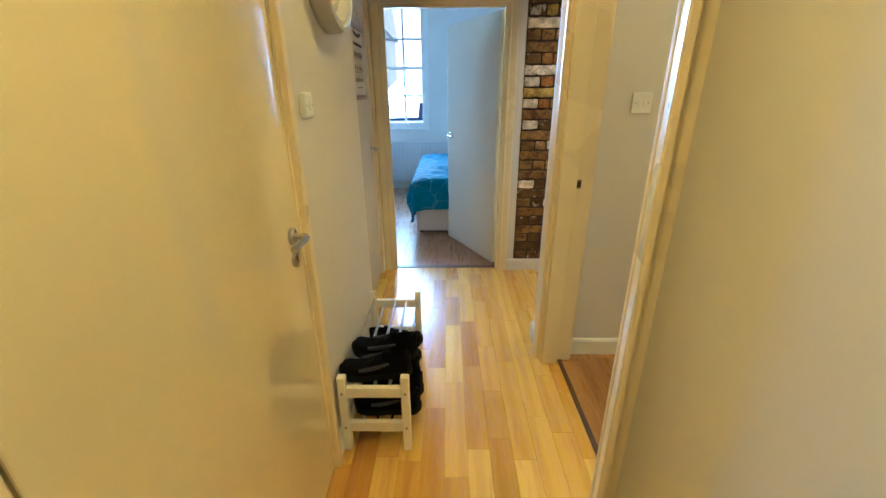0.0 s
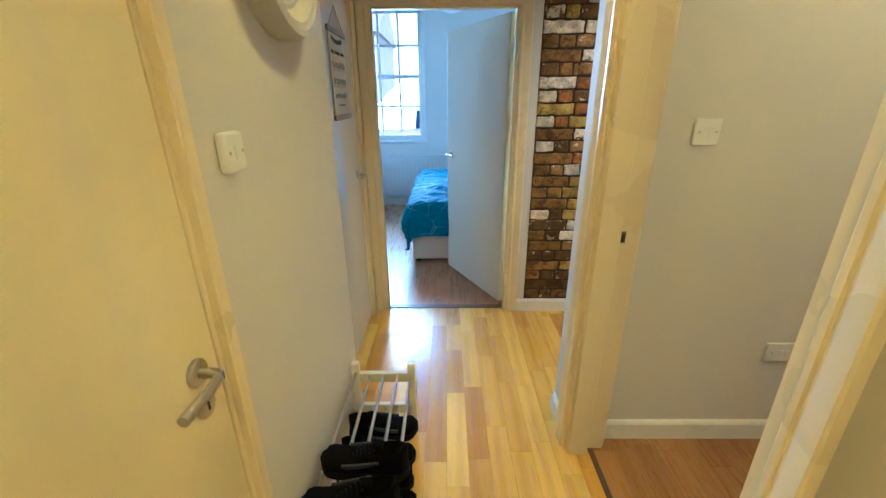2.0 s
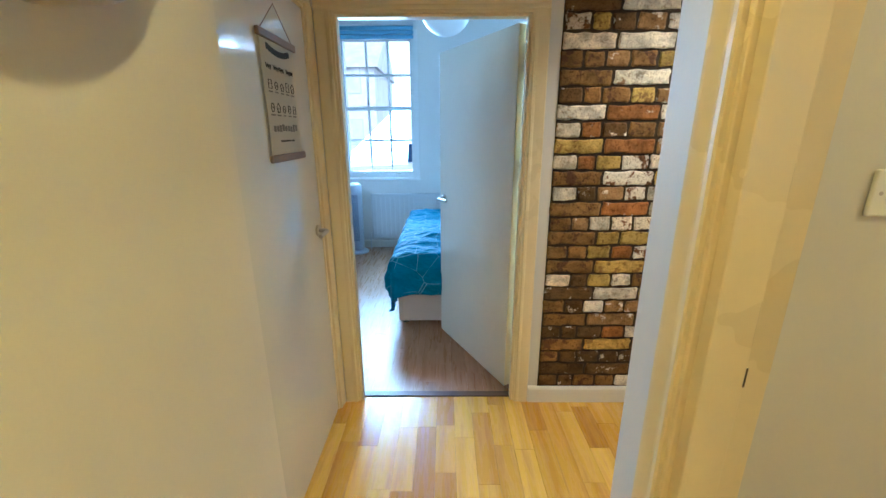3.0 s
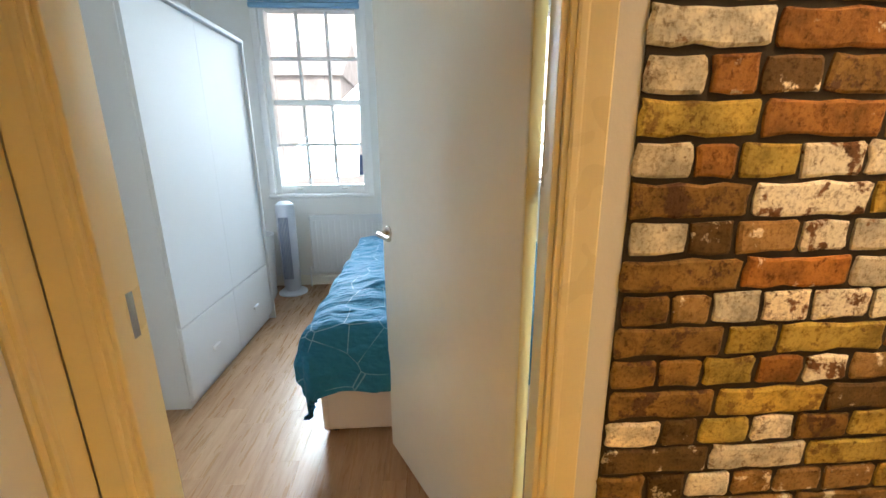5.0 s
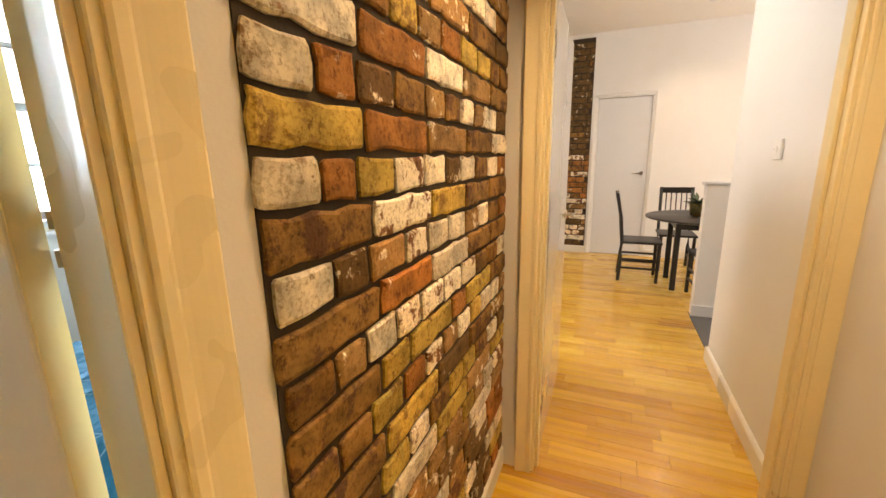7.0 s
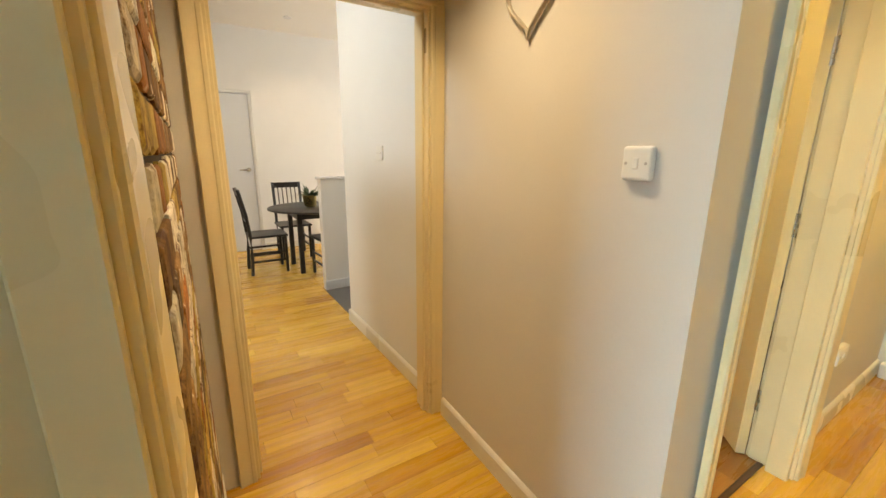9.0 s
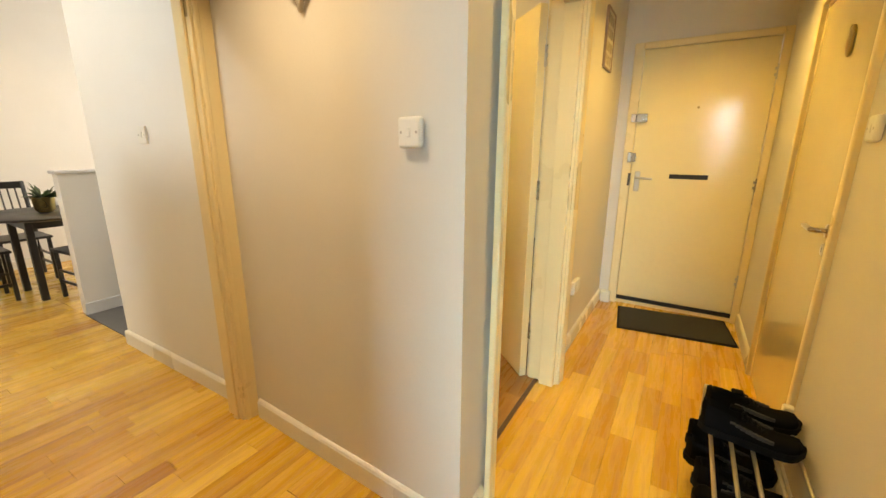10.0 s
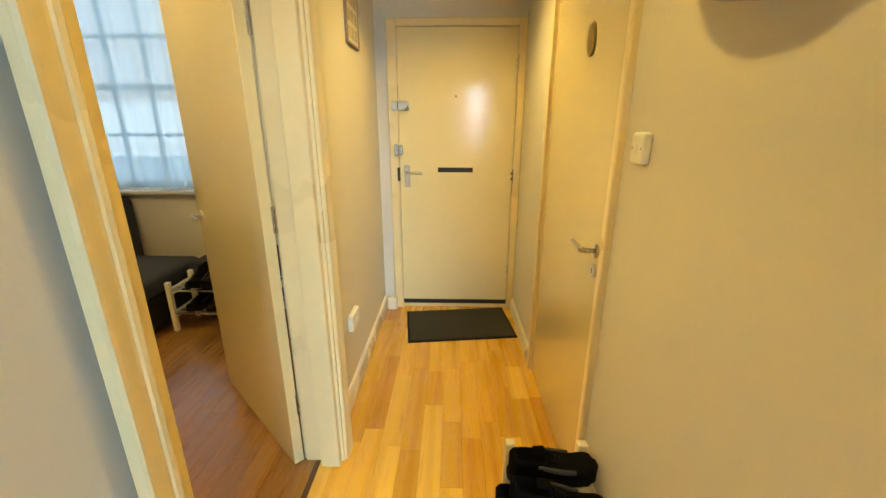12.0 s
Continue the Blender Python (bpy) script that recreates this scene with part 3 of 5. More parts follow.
# store cupboard
d = door("door_3", "cream gloss store cupboard door, closed, with lever and keyhole")
frame_set(d, RY @ Matrix.Translation((0, 0.55, 0)) @ Matrix.Diagonal((1, -1, 1, 1)), 0.33, 1.198, 1.98, 0.13, back=False, scale=0.5, profile=FLAT)
lf = leaf_door(d, 0.550, 0.334, 0, 1, 0.861, 1.972, CREAM, left=True, hand=1.02, hinges=(), keyhole=True)
bm = B()
lathe(bm, [(0.052, 0), (0.052, 0.004), (0.047, 0.007), (0.04, 0.007)], 32, facing((0.552, 0.853, 1.72), (0, 1, 0), (1, 0, 0)) @ Matrix.Diagonal((0.75, 1.1, 1, 1)))
part("oval_plate", bm, BRASS, lf, "oval brass plate", True)
# small room
d = door("door_4", "white flush door standing open into the small room")
frame_set(d, RY @ Matrix.Translation((0, 1.515, 0)), 1.04, 1.905, 1.99, 0.165, stop=0.01, sw=0.034, sd=0.08)
leaf_door(d, 1.69, 1.045, 0.72, -0.69, 0.84, 1.98, CREAM, left=True, hand=1.0, hinges=(0.25, 1.05, 1.7))
boxpart("strike_plate", (1.610, 1.636, 1.9035, 1.9055, 0.978, 1.022), STEEL, d, 0.0005, "steel strike plate")
boxpart("latch_hole", (1.613, 1.633, 1.9020, 1.904, 0.984, 1.012), BLACK, d)
boxpart("threshold", (1.618, 1.642, 1.04, 1.905, -0.003, 0.006), THRESH, d, 0.003, "brown threshold bar")
# passage
d = door("door_5", "white gloss door standing open against the living room")
frame_set(d, RY @ Matrix.Translation((0, 2.74, 0)), 2.16, 2.995, 1.97, 0.12, stop=0.03)
leaf_door(d, 2.868, 2.990, 1.0, 0.012, 0.82, 1.96, LEAF, left=True, hand=1.03, hinges=(0.22, 1.0, 1.72))
for y in (2.1585, 2.9945):
    boxpart("plate", (2.752, 2.782, y, y + 0.002, 1.80, 1.90), BRASS, d, 0.0006, "worn hinge plate")
boxpart("rubber_stop", (2.865, 2.895, 3.0, 3.02, 0, 0.03), BLACK, d, 0.006, "small black rubber stop")
# far door of the dining room
d = door("door_6", "white flush door closed in the dining room end wall")
frame_set(d, RY @ Matrix.Translation((0, 7.2, 0)), 2.33, 2.98, 2.11, 0.12, back=False, material=WALL_COOL, scale=0.5)
leaf_door(d, 7.202, 2.977, 0, -1, 0.644, 2.102, FURN, left=True, hand=1.13, hinges=())
# front door
d = door("door_7", "cream flush front door, shut, with two locks and a letter slot")
d.location = (-0.021, 0.12, 0.037)
boxpart("jamb", (0.57, 0.622, -0.70, -0.635, -0.037, 2.065), GLOSS, d, 0.006)
boxpart("jamb", (1.452, 1.52, -0.70, -0.635, -0.037, 2.065), GLOSS, d, 0.006)
boxpart("head_lining", (0.622, 1.452, -0.70, -0.635, 2.018, 2.065), GLOSS, d, 0.006)
boxpart("jamb", (0.50, 0.57, -0.87, -0.655, -0.037, 2.08), WALL, d)
boxpart("jamb", (1.52, 1.53, -0.87, -0.655, -0.037, 2.08), WALL, d)
boxpart("head_lining", (0.5, 1.53, -0.87, -0.655, 2.065, 2.08), WALL, d)
lf = boxpart("leaf", (0.625, 1.449, -0.70, -0.650, 0.034, 2.014), FRONT, d, 0.003)
boxpart("gap_above", (0.625, 1.449, -0.72, -0.665, 2.0145, 2.0175), BLACK, d)
boxpart("sill", (0.53, 1.52, -0.80, -0.662, -0.037, -0.004), GLOSS, d, 0.004)
boxpart("weather_bar", (0.60, 1.47, -0.74, -0.655, -0.004, 0.031), BLACK, d, 0.004, "black weather bar under the door")
boxpart("letter_slot", (0.915, 1.172, -0.6505, -0.6475, 1.055, 1.09), BLACK, lf, 0.0008, "black letter slot")
bm = B()
lathe(bm, [(0.009, 0), (0.009, 0.003), (0.004, 0.004)], 16, facing((1.044, -0.65, 1.58), (1, 0, 0), (0, 1, 0)))
part("peephole", bm, BRASS, lf, "small brass peephole", True)
# rim lock, latch and lever
bm = B()
box(bm, 1.372, 1.452, -0.65, -0.618, 1.485, 1.548, 0.004)
lathe(bm, [(0.018, 0), (0.018, 0.012), (0.014, 0.016)], 20, facing((1.395, -0.618, 1.516), (1, 0, 0), (0, 1, 0)))
rim = part("rim_lock", bm, STEEL, lf, "steel rim lock", True)
boxpart("keeper", (1.453, 1.49, -0.636, -0.612, 1.485, 1.548), STEEL, d, 0.003, "steel lock keeper")
bm = B()
box(bm, 1.425, 1.452, -0.65, -0.628, 1.18, 1.25, 0.003)
lathe(bm, [(0.017, 0), (0.017, 0.016), (0.008, 0.02), (0.008, 0.034)], 16, facing((1.438, -0.65, 1.215), (1, 0, 0), (0, 1, 0)))
part("thumb_latch", bm, STEEL, lf, "small steel thumb latch", True)
boxpart("keeper", (1.454, 1.485, -0.636, -0.616, 1.175, 1.255), STEEL, d, 0.003)
bm = B()
box(bm, 1.378, 1.418, -0.65, -0.642, 0.945, 1.105, 0.004)
tube(bm, [(1.398, -0.645, 1.055), (1.398, -0.605, 1.055), (1.392, -0.598, 1.055), (1.38, -0.596, 1.055), (1.285, -0.596, 1.05)], 0.009, 10)
part("door_handle", bm, STEEL, lf, "steel lever on a long plate", True)
boxpart("strike_plate", (1.4515, 1.468, -0.66, -0.634, 0.99, 1.09), BLACK, d, 0.001)
for z in (0.25, 0.98, 1.74):
    hinge(lf, 0.622, -0.642, z)
boxpart("corner_block", (1.50, 1.575, -0.655, -0.59, -0.037, 0.06), TRIM, d, 0.006, "small white corner block")

# ---- windows ----


def sash_window(name, m, w, h, cols, rows, label, meeting):
    """A sash window of small panes; m puts its lower left inner corner at the origin, x across, y inwards to outwards, z up."""
    win = thing(name, m, label, "window", kind="structure")
    fr = 0.045
    for dims in ((0, fr, 0, 0.12, 0, h), (w - fr, w, 0, 0.12, 0, h), (fr, w - fr, 0, 0.12, h - fr, h), (fr, w - fr, 0, 0.12, 0, 0.075)):
        boxpart("window_frame", dims, SASH, win, 0.004)
    iw, ih = w - 2 * fr, h - fr - 0.075
    gw, gh = iw / cols, ih / rows
    for i in range(1, cols):
        boxpart("glazing_bar", (fr + i * gw - 0.014, fr + i * gw + 0.014, 0.045, 0.085, 0.075, h - fr), SASH, win, 0.004)
    for j in range(1, rows):
        t = 0.024 if j == meeting else 0.014
        boxpart("glazing_bar", (fr, w - fr, 0.043 if j != meeting else 0.03, 0.087, 0.075 + j * gh - t, 0.075 + j * gh + t), SASH, win, 0.004)
    for i in range(cols):
        for j in range(rows):
            p = boxpart("pane", (fr + i * gw + 0.008, fr + (i + 1) * gw - 0.008, 0.063, 0.067, 0.075 + j * gh + 0.008, 0.075 + (j + 1) * gh - 0.008), GLASS, win)
            p.visible_shadow = False
    return win


bw = sash_window("window_1", Matrix.Translation((-0.20, 6.34, 0.915)), 0.87, 1.626, 3, 4, "tall white sash window with twelve panes in the bedroom", 2)
boxpart("window_sill", (-0.06, 0.93, -0.075, 0.06, -0.035, -0.002), SASH, bw, 0.008)
for x in (0.22, 0.65):
    bm = B()
    tube(bm, [(x - 0.03, 0.0, 0.045), (x - 0.02, -0.025, 0.045), (x + 0.02, -0.025, 0.045), (x + 0.03, 0.0, 0.045)], 0.005, 8)
    part("sash_lift", bm, STEEL, bw)
boxpart("window_casing", (-0.055, -0.002, -0.052, -0.040, -0.03, 1.68), SASH, bw, 0.004)
boxpart("window_casing", (0.872, 0.925, -0.052, -0.040, -0.03, 1.68), SASH, bw, 0.004)
bw2 = sash_window("window_3", Matrix.Translation((1.97, 6.34, 0.915)), 0.87, 1.626, 3, 4, "tall white sash window behind the bed in the bedroom", 2)
boxpart("window_sill", (-0.06, 0.93, -0.075, 0.06, -0.035, -0.002), SASH, bw2, 0.008)
blind = thing("roman_blind", Matrix.Translation((-0.25, 6.25, 2.49)), "blue fabric blind gathered above the bedroom window", "blind")
for k in range(3):
    boxpart("fold", (0, 0.93, 0.0, 0.034 - 0.006 * k, 0.045 * k, 0.045 * k + 0.043), BLIND, blind, 0.012, seg=2)
boxpart("headrail", (0, 0.93, 0.0, 0.05, 0.135, 0.165), FURN, blind, 0.004)

sw = sash_window("window_2", Matrix(((-1, 0, 0, 4.235), (0, -1, 0, -1.02), (0, 0, 1, 0.88), (0, 0, 0, 1))), 1.015, 1.65, 3, 4, "white sash window behind a sheer net in the small room", 2)
boxpart("window_sill", (-0.06, 1.075, -0.10, 0.05, -0.035, -0.002), FURN, sw, 0.008)


def cloth_strip(bm, w, h, folds, depth, nx=80, nz=14):
    grid = [[bm.verts.new((w * i / nx, depth * math.sin(folds * 2 * math.pi * i / nx + 0.6 * math.sin(i * 0.31)) * (1 - 0.25 * k / nz) + 0.004 * noise.noise((i * 0.2, k * 0.3, 1)), h * k / nz)) for i in range(nx + 1)] for k in range(nz + 1)]
    for k in range(nz):
        for i in range(nx):
            bm.faces.new((grid[k][i], grid[k][i + 1], grid[k + 1][i + 1], grid[k + 1][i]))


net = thing("net_curtain", Matrix.Translation((3.12, -0.965, 0.90)), "sheer white net hanging over the window", "curtain")
bm = B()
cloth_strip(bm, 1.15, 1.68, 9, 0.008)
part("net", bm, SHEER, net, smooth=True)
bm = B()
rod(bm, (-0.05, 0, 1.69), (1.2, 0, 1.69), 0.008)
part("rail", bm, FURN, net)
side = thing("side_curtain", Matrix.Translation((4.08, -0.93, 0.74)), "pale side curtain beside the window", "curtain")
bm = B()
cloth_strip(bm, 0.22, 1.85, 4, 0.02, 48)
part("cloth", bm, FURN, side, smooth=True)
bm = B()
rod(bm, (-0.03, 0, 1.855), (0.25, 0, 1.855), 0.01)
part("rail", bm, STEEL, side)

# ---- bedroom ----
ward = thing("wardrobe", Matrix.Translation((-0.055, 4.323, 0)), "tall white two-door wardrobe with two drawers on laminate", "wardrobe")
boxpart("carcass", (-0.60, -0.02, 0, 1.17, 0.05, 2.04), FURN, ward, 0.003)
boxpart("plinth", (-0.58, -0.03, 0.01, 1.16, 0, 0.05), FURN, ward, 0.002)
boxpart("cornice", (-0.60, 0.022, -0.004, 1.19, 2.04, 2.065), FURN, ward, 0.004)
boxpart("end_panel", (-0.60, 0.018, 1.17, 1.188, 0, 2.04), FURN, ward, 0.002)
for k in range(2):
    y0 = 0.004 + k * 0.582
    boxpart("door", (-0.02, 0.0, y0, y0 + 0.581, 0.47, 2.034), FURN, ward, 0.0008)
    dr = boxpart("drawer_front", (-0.02, 0.0, y0, y0 + 0.578, 0.055, 0.462), FURN, ward, 0.003)
    boxpart("drawer_handle", (0.0, 0.02, y0 + 0.24, y0 + 0.32, 0.215, 0.24), FURN, dr, 0.008, "white drawer pull", seg=2)

fan = thing("tower_fan", Matrix.Translation((-0.065, 6.08, 0)), "silver tower fan standing below the window", "fan")
bm = B()
lathe(bm, [(0.13, 0), (0.13, 0.015), (0.11, 0.03), (0.05, 0.035)], 28)
part("base", bm, FANBODY, fan, smooth=True)
bm = B()
lathe(bm, [(0.062, 0.03), (0.075, 0.06), (0.082, 0.5), (0.084, 0.80), (0.075, 0.85), (0.045, 0.872), (0.01, 0.876)], 28)
part("body", bm, FANBODY, fan, smooth=True)
for k in range(7):
    boxpart("slat", (-0.040 + k * 0.0125, -0.034 + k * 0.0125, -0.09, -0.074, 0.16, 0.74), FANGRILLE, fan, 0.001)

hamper = thing("laundry_basket", Matrix.Translation((-0.33, 5.93, 0)), "white laundry basket beside the wardrobe", "basket")
bm = B()
lathe(bm, [(0.14, 0.0), (0.16, 0.05), (0.185, 0.58), (0.19, 0.60), (0.17, 0.60), (0.155, 0.06), (0.10, 0.05)], 28)
part("tub", bm, FURN, hamper, smooth=True)

rad = thing("radiator", Matrix.Translation((0.10, 6.295, 0)), "white panel radiator fixed under the window", "radiator")
boxpart("panel", (0, 1.0, -0.075, -0.045, 0.14, 0.72), FURN, rad, 0.01, seg=2)
for k in range(16):
    boxpart("ridge", (0.04 + k * 0.0595, 0.065 + k * 0.0595, -0.08, -0.074, 0.19, 0.67), FURN, rad, 0.003)
boxpart("bracket", (0.2, 0.23, -0.046, 0.0, 0.3, 0.7), FURN, rad)
boxpart("bracket", (0.77, 0.8, -0.046, 0.0, 0.3, 0.7), FURN, rad)
bm = B()
tube(bm, [(-0.03, -0.06, -0.0), (-0.03, -0.06, 0.2), (0.01, -0.06, 0.2)], 0.008, 8)
part("pipe", bm, FURN, rad)


def pattern_cloth():
    m, nt, b = nodes_of("teal_duvet_cotton")
    v = coords(nt, (1, 1, 1))
    vo = node(nt, "ShaderNodeTexVoronoi", Scale=5.5, Randomness=0.8)
    vo.feature = "DISTANCE_TO_EDGE"
    nt.links.new(v, vo.inputs["Vector"])
    line = ramp(nt, vo.outputs["Distance"], [(0.0, 0.8), (0.007, 0.8), (0.016, 0.0)])
    n = noise_tex(nt, v, 2.5)
    gate = ramp(nt, noise_tex(nt, v, 3.3), [(0.42, 0.0), (0.5, 0.8)])
    mm = nt.nodes.new("ShaderNodeMath")
    mm.operation = "MULTIPLY"
    nt.links.new(line, mm.inputs[0])
    nt.links.new(gate, mm.inputs[1])
    c = mixer(nt, (0.004, 0.105, 0.185), (0.010, 0.165, 0.275), n)
    c = mixer(nt, c, (0.22, 0.40, 0.50), mm.outputs[0])
    nt.links.new(c, b.inputs["Base Color"])
    b.inputs["Roughness"].default_value = 0.7
    b.inputs["Specular IOR Level"].default_value = 0.15
    fold = nt.nodes.new("ShaderNodeMath")
    fold.operation = "MULTIPLY_ADD"
    fold.inputs[1].default_value = 0.03
    nt.links.new(noise_tex(nt, v, 160), fold.inputs[0])
    nt.links.new(noise_tex(nt, coords(nt, (1.0, 2.4, 1.6)), 5.5, 3, 0.5), fold.inputs[2])
    bump(nt, b, fold.outputs[0], 1.0, 0.06)
    return m


DUVET = pattern_cloth()
bed = thing("bed", Matrix.Translation((0.671, 4.078, 0)), "double divan bed in beige fabric with a drawer base", "bed")
bx = boxpart("divan_base", (0.0, 1.40, 0, 1.98, 0.03, 0.31), DIVAN, bed, 0.012, seg=2)
boxpart("drawer_panel", (0.03, 1.37, -0.006, 0.0, 0.05, 0.285), DIVAN, bx, 0.003)
boxpart("mattress", (0.01, 1.39, 0.02, 1.97, 0.31, 0.54), FURN, bed, 0.04, seg=3)
for x in (0.05, 1.35):
    for y in (0.06, 1.92):
        bm = B()
        rod(bm, (x, y, 0), (x, y, 0.03), 0.025)
        part("foot", bm, BLACK, bed)
duv = thing("duvet", Matrix.Translation((0.671, 4.078, 0)), "rumpled teal duvet with a white geometric line pattern on the bed", "duvet")


def duvet_mesh():
    bm = B()
    w, l, over = 1.40, 1.75, 0.36
    nx, ny = 110, 110
    grid = []
    for j in range(ny + 1):
        row = []
        s = -over + (l + over) * j / ny
        for i in range(nx + 1):
            r = -over + (w + 2 * over) * i / nx
            dx, dy = max(0, -r, r - w), max(0, -s)
            x, y = min(max(r, 0), w), max(s, 0)
            d = math.hypot(dx, dy)
            k = min(d / 0.12, 1)
            z = 0.574 - 0.05 * k * k - max(0, d - 0.08) * 0.93
            z += (0.02 + 0.06 * math.exp(-((y - 0.5) / 0.36) ** 2)) * math.sin(min(x / w, 1) * math.pi) ** 0.6
            out = 0.075 * math.sin(min(d / 0.2, 1) * math.pi / 2)
            if d > 0:
                x += (-1 if r < 0 else 1) * out * dx / d
                y -= out * dy / d
            p = Vector((r * 3.1, s * 3.1, 0.3))
            wr = noise.noise(p) * 0.022 + 0.012 * (1 - abs(noise.noise(Vector((r * 4 + s * 6, s * 2 - r * 3, 8))) * 2)) ** 3 + noise.noise(Vector((r * 10 + s * 5, s * 3.5 - r * 2, 2))) * 0.014 + abs(noise.noise(Vector((r * 7 - s * 9, s * 7, 5)))) * 0.014
            fold = 0.02 * math.sin((r if dy > dx else s) * 17 + noise.noise(p) * 2) * min(1, d / 0.2)
            if dx > dy:
                x += fold + wr * k
            else:
                y += fold * k
            z = max(0.12, z + wr)
            row.append(bm.verts.new((x, y, z)))
        grid.append(row)
    for j in range(ny):
        for i in range(nx):
            bm.faces.new((grid[j][i], grid[j][i + 1], grid[j + 1][i + 1], grid[j + 1][i]))
    return bm


cover = part("cover", duvet_mesh(), DUVET, duv, smooth=True)
so = cover.modifiers.new("thick", "SOLIDIFY")
so.thickness = 0.03
so.offset = -1
pil = thing("pillow", Matrix.Translation((1.37, 5.85, 0.545)), "white pillow lying at the head of the bed", "pillow")
bm = B()
bmesh.ops.create_uvsphere(bm, u_segments=24, v_segments=14, radius=1)
for v in bm.verts:
    s = lambda a: math.copysign(abs(a) ** 0.55, a)
    v.co = Vector((0.33 + 0.33 * s(v.co.x), 0.0 + 0.2 * s(v.co.y), 0.07 + 0.08 * v.co.z))
part("case", bm, FURN, pil, smooth=True)

pend = thing("pendant_shade", Matrix.Translation((1.05, 4.85, 2.22)), "white paper globe lampshade hanging from the bedroom ceiling", "lampshade")
bm = B()
prof = [(0.2 * math.sin(math.pi * k / 24) + 0.004 * (k % 2), -0.19 * math.cos(math.pi * k / 24) + 0.19) for k in range(1, 24)]
lathe(bm, prof, 36)
part("shade", bm, SASH, pend, smooth=True)
bm = B()
rod(bm, (0, 0, 0.37), (0, 0, H_ROOM - 2.22), 0.004)
part("cord", bm, FURN, pend)

# ---- hallway things ----


def plate_switch(name, m, w, h, label, keys=1, screws=True, category="light switch", d=0.012):
    """A wall plate; m: x across, y up, z out of the wall, centred."""
    t = thing(name, m, label, category)
    boxpart("plate", (-w / 2, w / 2, -h / 2, h / 2, 0, d), PLASTIC, t, 0.009 if d > 0.02 else 0.004, seg=3)
    for k in range(keys):
        cx = (k - (keys - 1) / 2) * 0.024
        boxpart("rocker", (cx - 0.008, cx + 0.008, -0.014, 0.014, d - 0.001, d + 0.003), PLASTIC, t, 0.002)
    if screws:
        for s in (-1, 1):
            bm = B()
            rod(bm, (s * w * 0.33, 0, d - 0.0005), (s * w * 0.33, 0, d + 0.0008), 0.004, 10)
            part("screw", bm, STEEL, t)
    return t


plate_switch("light_switch", facing((0.55, 1.372, 1.373), (0, 1, 0), (1, 0, 0)), 0.075, 0.080, "white plastic light switch on the hallway wall", d=0.022)
plate_switch("light_switch", facing((1.705, 2.141, 1.352), (-1, 0.0537, 0), (0.0537, 1, 0)), 0.083, 0.085, "white plastic light switch on the passage wall", d=0.022)
plate_switch("light_switch", facing((1.885, 1.975, 1.356), (1, 0, 0), (0, -1, 0)), 0.088, 0.088, "white double light switch on the small room wall", 2, d=0.01)
plate_switch("light_switch", facing((3.45, 2.085, 1.37), (-1, 0, 0), (0, 1, 0)), 0.088, 0.088, "grey light switch on the living room wall")
plate_switch("wall_socket", facing((2.40, 1.975, 0.465), (1, 0, 0), (0, -1, 0)), 0.148, 0.088, "white double wall socket low on the small room wall", 2, category="wall socket")
plate_switch("wall_socket", facing((1.58, 0.525, 0.437), (0, -1, 0), (-1, 0, 0)), 0.148, 0.088, "white double wall socket low on the hallway wall", 2, category="wall socket", d=0.03)
plate_switch("door_bell_button", facing((0.55, 0.22, 1.367), (0, 1, 0), (1, 0, 0)), 0.03, 0.07, "small white push button on the hallway wall", 1, False, "button")

# mirror
mir = thing("round_mirror", facing((0.551, 1.73, 1.855), (0, 1, 0), (1, 0, 0)), "round wall mirror in a grey moulded frame", "mirror")
bm = B()
prof = [(0.138, 0.004), (0.140, 0.028), (0.152, 0.034), (0.164, 0.030), (0.170, 0.040), (0.194, 0.060), (0.208, 0.058), (0.214, 0.066), (0.226, 0.064), (0.236, 0.045), (0.236, 0.0), (0.138, 0.0)]
rings = []
for r, z in prof:
    rings.append([bm.verts.new((r * math.cos(2 * math.pi * k / 64), r * math.sin(2 * math.pi * k / 64), z)) for k in range(64)])
for i in range(len(rings)):
    a, b = rings[i], rings[(i + 1) % len(rings)]
    for k in range(64):
        bm.faces.new((a[k], a[(k + 1) % 64], b[(k + 1) % 64], b[k]))
part("frame", bm, MIRRORFRAME, mir, "grey-washed ringed frame", True)
bm = B()
lathe(bm, [(0.139, 0.003), (0.139, 0.010), (0.001, 0.010)], 64)
part("glass", bm, MIRROR, mir)

# hanging sign on the end door
sign = thing("hanging_sign", facing((0.45, 2.745, 1.37), (0, 1, 0), (1, 0, 0)), "printed scroll sign between wooden bars hanging on a white door", "sign")
boxpart("sheet", (-0.145, 0.145, 0.02, 0.40, 0.003, 0.006), PAPER, sign)
boxpart("wooden_bar", (-0.16, 0.16, 0.0, 0.026, 0.0, 0.014), PINE, sign, 0.003)
boxpart("wooden_bar", (-0.16, 0.16, 0.394, 0.42, 0.0, 0.014), PINE, sign, 0.003)
bm = B()
tube(bm, [(-0.14, 0.415, 0.008), (0.0, 0.52, 0.006), (0.14, 0.415, 0.008)], 0.0016, 6)
part("cord", bm, PINE, sign)
rng = random.Random(4)
bars = [(-0.06, 0.07, 0.068, 0.074, INK)]
for k in range(9):
    c = -0.10 + k * 0.025
    bars.append((c - 0.0095, c + 0.0095, 0.104 + rng.uniform(-0.002, 0.002), 0.126 + rng.uniform(-0.004, 0.004), INK2))
for z in (0.231, 0.156):
    for k in range(5):
        c, w = -0.1 + k * 0.05, rng.uniform(0.010, 0.019)
        bars.append((c - w, c + w, z, z + 0.005, INK2))


